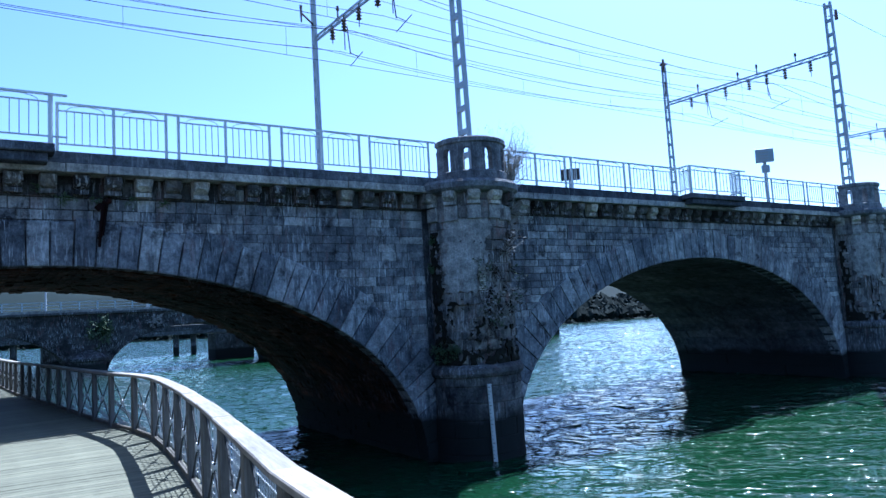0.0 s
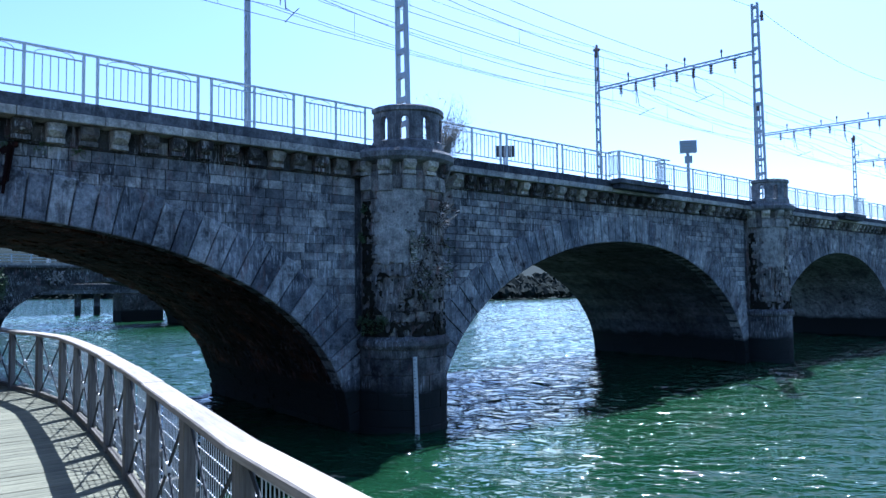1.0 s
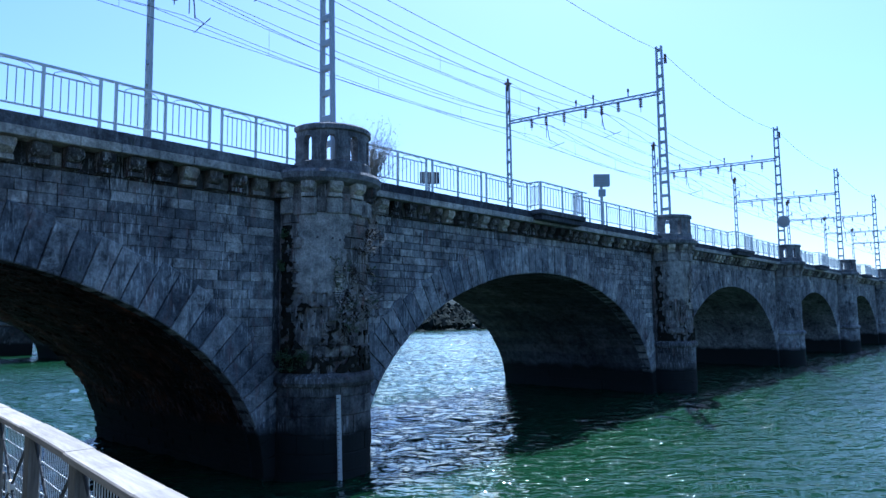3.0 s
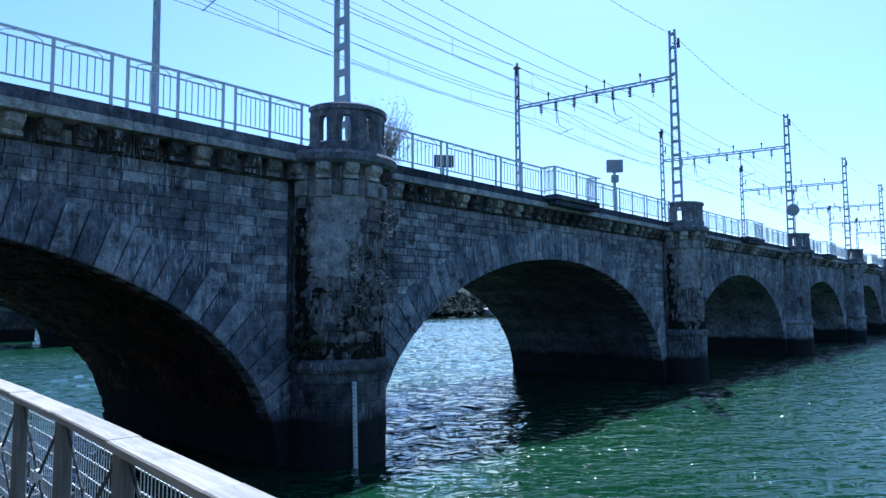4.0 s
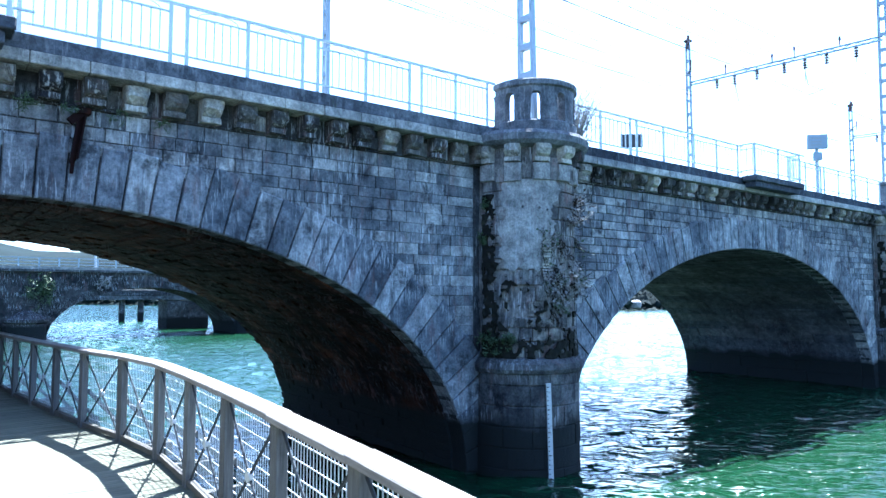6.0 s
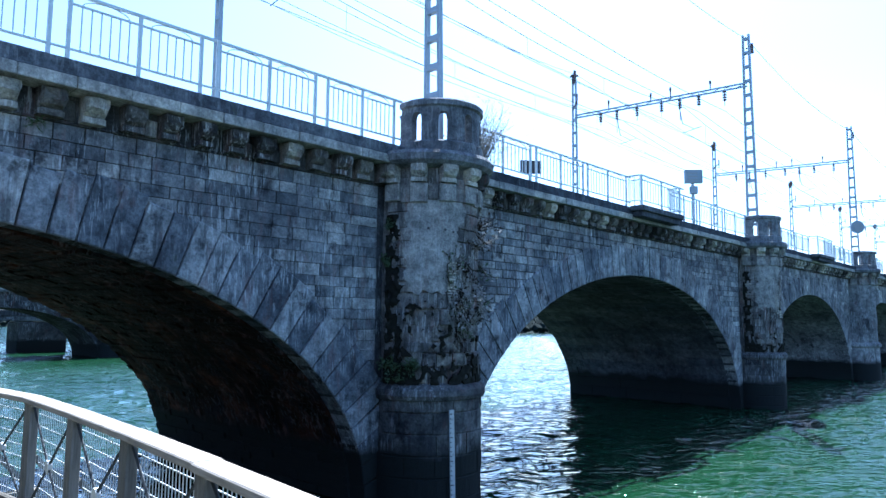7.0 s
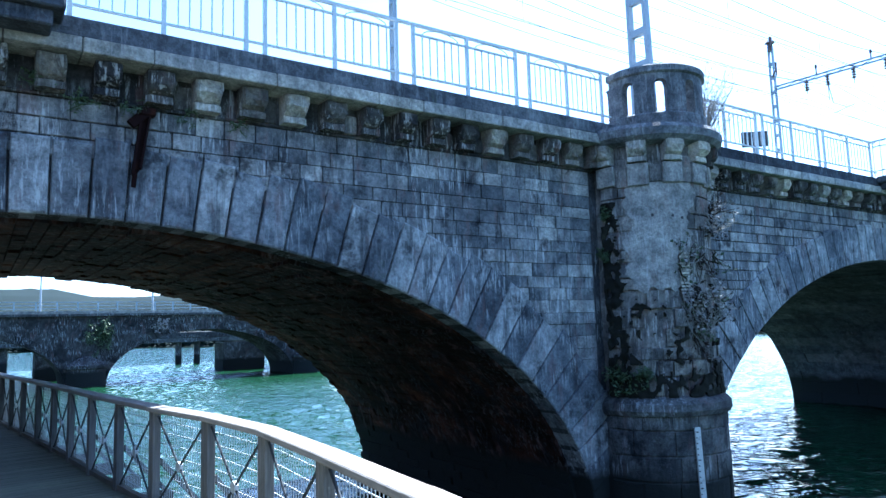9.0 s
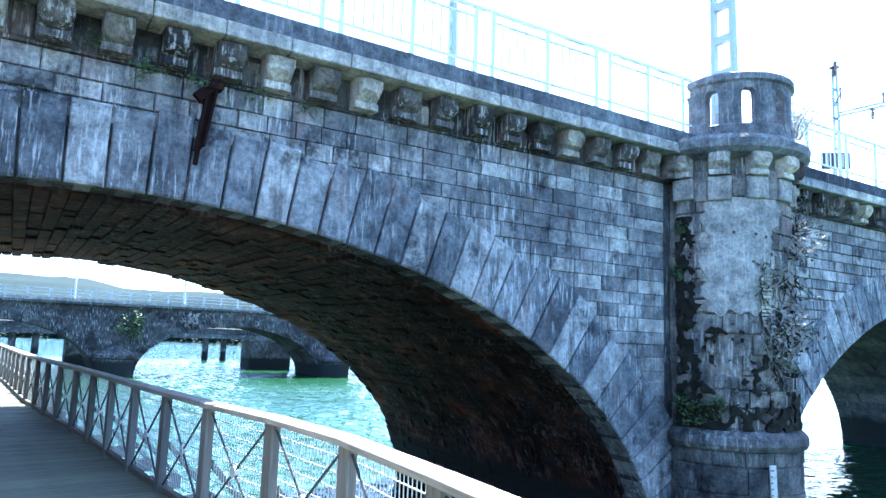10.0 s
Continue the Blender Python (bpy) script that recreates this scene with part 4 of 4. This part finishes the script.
def build_boardwalk():
    ys = [10.10 - 1.24 * i for i in range(11, 0, -1)] + [10.10 + 1.24 * i for i in range(0, 34)]
    rail = thing("boardwalk_railing", (1.45, 9.4, deck_z(9.4)), "weathered timber railing with wide flat handrail, cable crosses and wire mesh", "railing")
    for i, (ya, yb) in enumerate(zip(ys, ys[1:])):
        A = Vector((rail_x(ya), ya, top_z(ya)))
        B = Vector((rail_x(yb), yb, top_z(yb)))
        d = B - A
        L = math.hypot(d.x, d.y)
        rz = math.atan2(-d.x, d.y)
        M = Matrix.Translation(A) @ Matrix.Rotation(rz, 4, 'Z') @ Matrix.Rotation(math.atan2(d.z, L), 4, 'X')
        # handrail plank
        bm = bmesh.new()
        box(bm, -0.085, 0.085, -0.012, L + 0.012, -0.05, 0.0, 0.008)
        part("handrail", bm, M_HAND, rail, at=M @ Matrix.Translation((rnd.uniform(-0.004, 0.004), 0, rnd.uniform(-0.003, 0.003))))
        # post
        bm = bmesh.new()
        box(bm, -0.04, 0.04, -0.065, 0.065, -1.17, -0.05, 0.006)
        part("post", bm, M_POST, rail, at=M)
        part("wire_mesh", mesh_panel(L, 0.98), M_STEEL, rail, at=M @ Matrix.Translation((0.07, 0, -1.04)))
        # cross of cables with a hub plate
        for z0, z1 in ((-0.10, -0.97), (-0.97, -0.10)):
            bm = bmesh.new()
            rod(bm, (0.0, 0.08, z0), (0.0, L - 0.08, z1), 0.011, n=5)
            cable = part("cross_cable", bm, M_WIRE, rail, at=M)
        bm = bmesh.new()
        rod(bm, (-0.018, L / 2, -0.535), (0.018, L / 2, -0.535), 0.05, 0.05, 10)
        on_part("hub_plate", bm, M_STEEL, cable, M)
        bm = bmesh.new()
        box(bm, -0.03, 0.03, 0.08, L - 0.08, -1.02, -0.96, 0.004)
        part("bottom_rail", bm, M_BEAM, rail, at=M)
        # outer strut
        bm = bmesh.new()
        bar(bm, (0.05, 0.0, -0.55), (0.55, 0.0, -1.14), 0.045, 0.06, up=(0, 1, 0))
        part("strut", bm, M_POST, rail, at=M)
    sub = thing("pile_trestle", (0.0, 9.4, WATER_Z), "dark timber beams and piles carrying the boardwalk over water", "frame")
    for i, (ya, yb) in enumerate(zip(ys, ys[1:])):
        bm = bmesh.new()
        xa, xb = rail_x(ya), rail_x(yb)
        bar(bm, (xa - 3.0, ya, deck_z(ya) - 0.16), (xa + 0.60, ya, deck_z(ya) - 0.16), 0.12, 0.16)
        part("joist", bm, M_BEAM, sub)
        for off in (0.02, -1.5, -2.8):
            bm = bmesh.new()
            bar(bm, (xa + off, ya, deck_z(ya) - 0.36), (xb + off, yb, deck_z(yb) - 0.36), 0.14, 0.22)
            part("beam", bm, M_BEAM, sub)
        if i % 3 == 0:
            for off in (0.1, -2.7):
                bm = bmesh.new()
                rod(bm, (xa + off, ya, -7), (xa + off, ya, deck_z(ya) - 0.3), 0.15, 0.14, 10)
                part("pile", bm, M_BEAM, sub)
    # planks
    floor = thing("floor_boardwalk", (0.0, 9.4, deck_z(9.4)), "pale weathered timber plank deck of the boardwalk", "deck", kind="structure")
    planks = []
    for s in range(4):
        bm = bmesh.new()
        box(bm, -3.05, 0.10, -0.068, 0.068, -0.045, 0.0, 0.006)
        me = bpy.data.meshes.new("plank")
        bm.to_mesh(me)
        bm.free()
        me.materials.append(M_PLANK)
        planks.append(me)
    y = -4.3
    while y < 50:
        dx = rail_x(y + 0.4) - rail_x(y - 0.4)
        m = Matrix.Translation((rail_x(y) + rnd.uniform(-0.015, 0.015), y, deck_z(y) + rnd.uniform(-0.004, 0.002))) @ Matrix.Rotation(math.atan2(-dx, 0.8), 4, 'Z')
        piece("plank", planks[rnd.randrange(4)], floor, at=m)
        y += 0.146 if y < 38 else 0.5
    # unseen plain walls, added to close the landward side and cut skylight
    for name, x0, y0, y1, top in (("wall_quay_south", -4.6, -60, FACE - 0.02, 4.0), ("wall_quay_under", -4.6, FACE + 0.5, BACK, -1.5), ("wall_quay_north", -6.4, BACK + 0.5, 60, 4.0)):
        bm = bmesh.new()
        box(bm, -9.2, x0, y0, y1, -7, top, 0.03)
        me = bpy.data.meshes.new(name)
        bm.to_mesh(me)
        bm.free()
        me.materials.append(M_CONC)
        solo(name, me, "unseen plain grey wall, added to cut skylight on the boardwalk", "wall", "structure")


# ---- things on the bridge ----
def build_details():
    g = thing("water_gauge", (10.92, 13.10, WATER_Z), "white painted water level staff fixed to the pier", "gauge")
    an = math.atan2(13.0 - TY, 10.58 - 11.10)
    M = Matrix.Translation((11.10 + 1.37 * math.cos(an), TY + 1.37 * math.sin(an), 0)) @ Matrix.Rotation(an + math.pi / 2, 4, 'Z') @ Matrix.Rotation(radians(-1.5), 4, 'Y')
    bm = bmesh.new()
    box(bm, -0.058, 0.058, -0.02, 0.02, -4.3, -1.54, 0.004)
    staff = part("board", bm, M_STAFF, g, at=M)
    for i in range(24):
        bm = bmesh.new()
        w = 0.03 if i % 5 else 0.06
        z = -1.62 - i * 0.1
        box(bm, -0.050, -0.050 + w, -0.0235, -0.021, z - 0.012, z + 0.012)
        on_part("tick", bm, M_BLACK, staff, M)
    s = thing("signal_board", (27.4, 14.35, 4.33), "grey railway signal board with hood on a slim post", "sign")
    bm = bmesh.new()
    bar(bm, (27.4, 14.4, 4.3), (27.4, 14.4, 6.6), 0.10)
    part("post", bm, M_MAST, s)
    R = Matrix.Translation((27.35, 14.35, 6.45)) @ Matrix.Rotation(radians(-52), 4, 'Z')
    bm = bmesh.new()
    box(bm, -0.36, 0.36, -0.10, 0.10, -0.29, 0.29, 0.02)
    board = part("board", bm, M_SIGN, s, at=R)
    for z in (0.12, -0.02, -0.14):
        bm = bmesh.new()
        box(bm, -0.26, 0.14 if z else 0.22, -0.112, -0.103, z - 0.03, z + 0.03)
        on_part("bar_mark", bm, M_PALE, board, R)
    bm = bmesh.new()
    box(bm, -0.16, 0.16, -0.08, 0.08, -0.75, -0.42, 0.02)
    part("relay_box", bm, M_SIGN, s, at=R)
    q = thing("marker_board", (15.55, 14.2, 4.4), "small dark striped marker board behind the railing", "sign")
    R = Matrix.Translation((15.75, 14.5, 4.90)) @ Matrix.Rotation(radians(-40), 4, 'Z')
    bm = bmesh.new()
    box(bm, -0.32, 0.32, -0.02, 0.02, -0.20, 0.20, 0.006)
    board = part("board", bm, M_BLACK, q, at=R)
    for i in range(3):
        bm = bmesh.new()
        box(bm, -0.21 + 0.17 * i, -0.165 + 0.17 * i, -0.03, -0.023, -0.17, 0.17)
        on_part("stripe", bm, M_PALE, board, R)
    bm = bmesh.new()
    bar(bm, (15.75, 14.53, 4.3), (15.75, 14.53, 4.85), 0.06)
    part("post", bm, M_MAST, q)
    o = thing("round_signal", (55.6, 14.0, 7.2), "round pale signal disc mounted on a lattice mast", "sign")
    R = Matrix.Translation((55.4, 13.9, 7.2)) @ Matrix.Rotation(radians(-60), 4, 'Z')
    bm = bmesh.new()
    rod(bm, (0, -0.06, 0), (0, 0.06, 0), 0.46, 0.46, 16)
    disc = part("disc", bm, M_SIGN, o, at=R)
    bm = bmesh.new()
    rod(bm, (0, -0.10, 0), (0, -0.065, 0), 0.28, 0.28, 12)
    on_part("centre", bm, M_PALE, disc, R)
    # rusty drain slot in the ring
    d = thing("iron_drain", (1.5, 14.4, 2.9), "long rusty iron drain chute fixed to the arch stones", "drain")
    bm = bmesh.new()
    bar(bm, (1.385, 14.39, 3.34), (1.275, 14.40, 2.55), 0.075, 0.05, up=(0, 1, 0))
    part("chute", bm, M_RUST, d)
    bm = bmesh.new()
    bar(bm, (1.335, 14.35, 3.36), (1.235, 14.36, 2.50), 0.03, 0.09, up=(0, 1, 0))
    bar(bm, (1.435, 14.35, 3.36), (1.325, 14.36, 2.58), 0.03, 0.09, up=(0, 1, 0))
    part("flange", bm, M_RUST, d)
    bm = bmesh.new()
    bar(bm, (1.20, 14.37, 3.16), (1.42, 14.35, 3.38), 0.12, 0.10, up=(0, 1, 0))
    box(bm, 1.28, 1.50, 14.28, 14.42, 3.29, 3.40, 0.02)
    part("inlet", bm, M_RUST, d)
    bm = bmesh.new()
    bar(bm, (1.275, 14.41, 2.55), (1.255, 14.412, 2.34), 0.06, 0.02, up=(0, 1, 0))
    part("rust_lip", bm, M_RUST, d, "rust stain below the chute")


# ---- plants ----
def plant(name, at, reach, stems, leaves, leaf, twig_mat, leaf_mat, label, seed, lean=(0, 0, 1), twist=0.9, base=0.0):
    r = random.Random(seed)
    p = thing(name, at, label, "plant")
    bm = bmesh.new()
    tips = []
    o = Vector(at)
    for s in range(stems):
        d = (Vector(lean) + Vector((r.gauss(0, 0.5), r.gauss(0, 0.5), r.gauss(0, 0.35))) * twist).normalized()
        a = o + Vector((r.uniform(-base, base), r.uniform(-base, base) * 0.4, r.uniform(-base, base)))
        L = reach * r.uniform(0.5, 1.0)
        rad = 0.012
        for k in range(4):
            b = a + d * L / 4
            rod(bm, a, b, rad, rad * 0.7, 4)
            tips.append((b, d))
            if k:
                e = (d + Vector((r.gauss(0, 0.7), r.gauss(0, 0.7), r.gauss(0, 0.5)))).normalized()
                c = b + e * L * r.uniform(0.12, 0.28)
                rod(bm, b, c, rad * 0.6, rad * 0.3, 4)
                tips.append((c, e))
            a = b
            d = (d + Vector((r.gauss(0, 0.22), r.gauss(0, 0.22), r.gauss(0, 0.15)))).normalized()
            rad *= 0.72
    part("stem", bm, twig_mat, p, kind="stuff")
    h = Heap()
    for _ in range(leaves):
        c, d = tips[r.randrange(len(tips))]
        c = c + Vector((r.gauss(0, 1), r.gauss(0, 1), r.gauss(0, 1))) * reach * 0.06
        u = Vector((r.gauss(0, 1), r.gauss(0, 1), r.gauss(0, 1))).normalized()
        v = u.orthogonal().normalized()
        L = leaf * r.uniform(0.6, 1.3)
        n = u.cross(v) * L * 0.12
        h.put([c, c + u * L * 0.5 + v * L * 0.28 + n, c + u * L, c + u * L * 0.5 - v * L * 0.28 + n], [(0, 1, 2), (0, 2, 3)])
    if h.v:
        piece("foliage", h.mesh("leaves", leaf_mat), p, "", "stuff")
    return p


def build_plants():
    plant("bush", (12.3, 13.75, 4.12), 1.75, 130, 1300, 0.06, M_DRY, M_DRY, "sparse twiggy bush rooted on the turret cap", 1, (0.20, -0.10, 1.0), 0.62, 0.20)
    rp = random.Random(77)
    for i in range(30):
        an = rp.uniform(4.35, 5.6)
        z = rp.uniform(0.1, 2.7) if an > 4.8 else rp.uniform(0.1, 1.7)
        c, sn = math.cos(an), math.sin(an)
        plant("dry_plant", (11.10 + 1.25 * c, TY + 1.25 * sn, z), rp.uniform(0.3, 0.65), 9, 30, 0.10, M_ROOT if i % 2 else M_DRY, M_LEAF if i % 3 == 0 else M_ROOT if i % 3 == 1 else M_DRY,
              "dry straggly wall plant hanging from the turret joints", 10 + i, (c * 0.45, sn * 0.45, rp.choice((-0.9, -0.6, 0.5))), 0.55, 0.12)
    for i, (x, y, z, s) in enumerate(((9.86, 14.22, -0.6, 0.35), (9.9, 14.1, -0.85, 0.5), (10.0, 13.75, -0.7, 0.4), (9.87, 14.28, 1.6, 0.25), (9.87, 14.25, 2.5, 0.2))):
        plant("wall_fern", (x, y, z), s, 14, 170, 0.08, M_LEAF, M_LEAF, "green fern growing in the wall joint", 40 + i, (-0.3, -0.6, 0.5), 0.9, 0.08)
    plant("dry_grass", (12.75, 14.2, 3.45), 0.55, 30, 120, 0.07, M_DRY, M_DRY, "pale dry grass tuft under the cornice", 85, (0.5, -0.6, 0.1), 0.9, 0.15)
    for i, (x, z, s) in enumerate(((0.62, 3.42, 0.3), (0.1, 3.55, 0.22), (2.6, 3.36, 0.16), (1.9, 3.38, 0.16), (1.2, 3.40, 0.2))):
        plant("joint_weed", (x, FACE - 0.08, z), s, 9, 70, 0.05, M_LEAF, M_LEAF, "small green weed in the joint under the cornice", 60 + i, (0, -0.6, -0.3), 0.9, 0.1)


# ---- old road bridge upstream ----
def build_old_bridge():
    Y0, Y1 = 70.0, 76.5
    ob = thing("road_bridge", (6.5, Y0, WATER_Z), "old grey stone arch road bridge upstream with metal parapet rails", "bridge")
    pitch, a, b = 19.75, 8.33, 4.48
    for k in range(-4, 3):
        cx = 7.29 + pitch * (k + 0.5)
        lo, hi = cx - pitch / 2, cx + pitch / 2
        n = 40
        pts = [(lo, -7.0), (cx - a, -7.0)] + [(cx - a * math.cos(math.pi * i / n), -3.6 + b * math.sin(math.pi * i / n)) for i in range(n + 1)] + [(cx + a, -7.0), (hi, -7.0)]
        vs = [(x, y, z) for y in (Y0, Y1) for x, z in pts] + [(x, y, 2.2) for y in (Y0, Y1) for x, z in pts]
        m = len(pts)
        fs = []
        for i in range(m - 1):
            fs += [(i, i + 1, 2 * m + i + 1, 2 * m + i), (m + i + 1, m + i, 3 * m + i, 3 * m + i + 1), (i, m + i, m + i + 1, i + 1), (2 * m + i, 2 * m + i + 1, 3 * m + i + 1, 3 * m + i)]
        piece("arch_wall", mesh_of("arch_wall", vs, fs, M_OLD), ob)
        h = Heap()
        for i in range(46):
            t0, t1 = math.pi * (i + 0.06) / 46, math.pi * (i + 0.94) / 46
            poly = [(cx - (a + q) * math.cos(t), -3.6 + (b + q * 0.85) * math.sin(t)) for t, q in ((t0, 0), (t1, 0), (t1, 0.8), (t0, 0.8))]
            vs, fs = slab_xz(list(reversed(poly)), Y0 - 0.06, Y0 + 0.2, 0.03)
            h.put(vs, fs)
        piece("ring_facing", h.mesh("ring_facing", M_OLD), ob, "", "stuff")
        block("cornice", lo, hi, Y0 - 0.3, Y1 + 0.3, 2.2, 2.42, M_CONC, ob, 0.03)
        block("parapet_base", lo, hi, Y0 - 0.24, Y0 + 0.2, 2.42, 2.68, M_RENDER, ob, 0.02)
        # cutwater with a rounded cap
        px = lo
        vs, fs = lathe([(1.5, -7), (1.5, -2.2), (1.7, -2.1), (1.7, -1.85), (1.4, -1.7), (0.3, -1.1)], px, Y0, 20, math.pi, 2 * math.pi)
        piece("cutwater", mesh_of("cutwater", vs, fs, M_OLD), ob)
        # parapet rails
        for i in range(13):
            x = lo + pitch * (i + 0.5) / 13
            bm = bmesh.new()
            box(bm, x - 0.06, x + 0.06, Y0 - 0.2, Y0 - 0.08, 2.68, 3.45)
            part("parapet_post", bm, M_MAST, ob)
        for z in (2.86, 3.13, 3.40):
            bm = bmesh.new()
            box(bm, lo, hi, Y0 - 0.18, Y0 - 0.10, z - 0.035, z + 0.035)
            part("parapet_rail", bm, M_MAST, ob)
    lamp = thing("street_lamp", (12.5, Y0 + 0.3, 2.42), "slim grey street lamp post on the old bridge", "lamp")
    bm = bmesh.new()
    rod(bm, (12.5, Y0 + 0.3, 2.42), (12.5, Y0 + 0.3, 6.4), 0.10, 0.06, 8)
    part("pole", bm, M_MAST, lamp)
    bm = bmesh.new()
    bar(bm, (12.5, Y0 + 0.3, 6.35), (11.7, Y0 + 0.3, 6.5), 0.10)
    part("head", bm, M_MAST, lamp)
    copy_thing(lamp, Matrix.Translation((-7.4, Y0 + 5, 2.42)))
    copy_thing(lamp, Matrix.Translation((4.2, Y0 + 6, 2.42)))
    # ivy on its pier
    plant("ivy", (8.2, Y0 - 0.2, 0.4), 1.3, 40, 900, 0.24, M_LEAF, M_LEAF, "dark green ivy patch on the old bridge pier", 90, (0.2, -0.2, 0.3), 1.0, 0.6)
    plant("ivy", (12.9, Y0 - 0.2, 1.25), 0.6, 16, 200, 0.22, M_LEAF, M_DRY, "pale ivy patch on the old bridge arch", 91, (0.2, -0.2, 0.1), 1.0, 0.4)


def build_trestle():
    """Modern bridge farther upstream: block pier, round pillars, flat deck."""
    t = thing("modern_bridge", (22, 82, WATER_Z), "flat concrete bridge on block piers upstream", "bridge")
    for x in (-12.9, 4.3, 22.2, 40.0, 58.0):
        block("block_pier", x, x + 4.7, 82.0, 85.5, -7, -0.5, M_CONC, t, 0.1)
    block("deck_beam", -60, 64, 81.5, 86, 0.1, 0.75, M_CONC, t, 0.05)
    d = thing("pillar_bridge", (23, 105, WATER_Z), "low concrete bridge on pairs of round pillars", "bridge")
    for x in (23.0, 25.5, 47.1, 49.6, -0.1, 2.4):
        bm = bmesh.new()
        rod(bm, (x, 106, -7), (x, 106, -0.6), 0.42, 0.42, 14)
        part("pillar", bm, M_CONC, d)
    block("deck_beam", -90, 70, 104.5, 108, -0.6, 0.3, M_CONC, d, 0.05)


build_water()
build_land()
build_bank_rocks()
build_old_bridge()
build_trestle()
railway = build_bridge()
for k, px in enumerate(PIERS[1:8]):
    build_turret(px, k < 2)
place_railings()
for k in range(0, 7):
    build_gantry(PIERS[k + 1], k < 2)
build_wires()
build_boardwalk()
build_details()
build_plants()
spandrel_stones(railway)
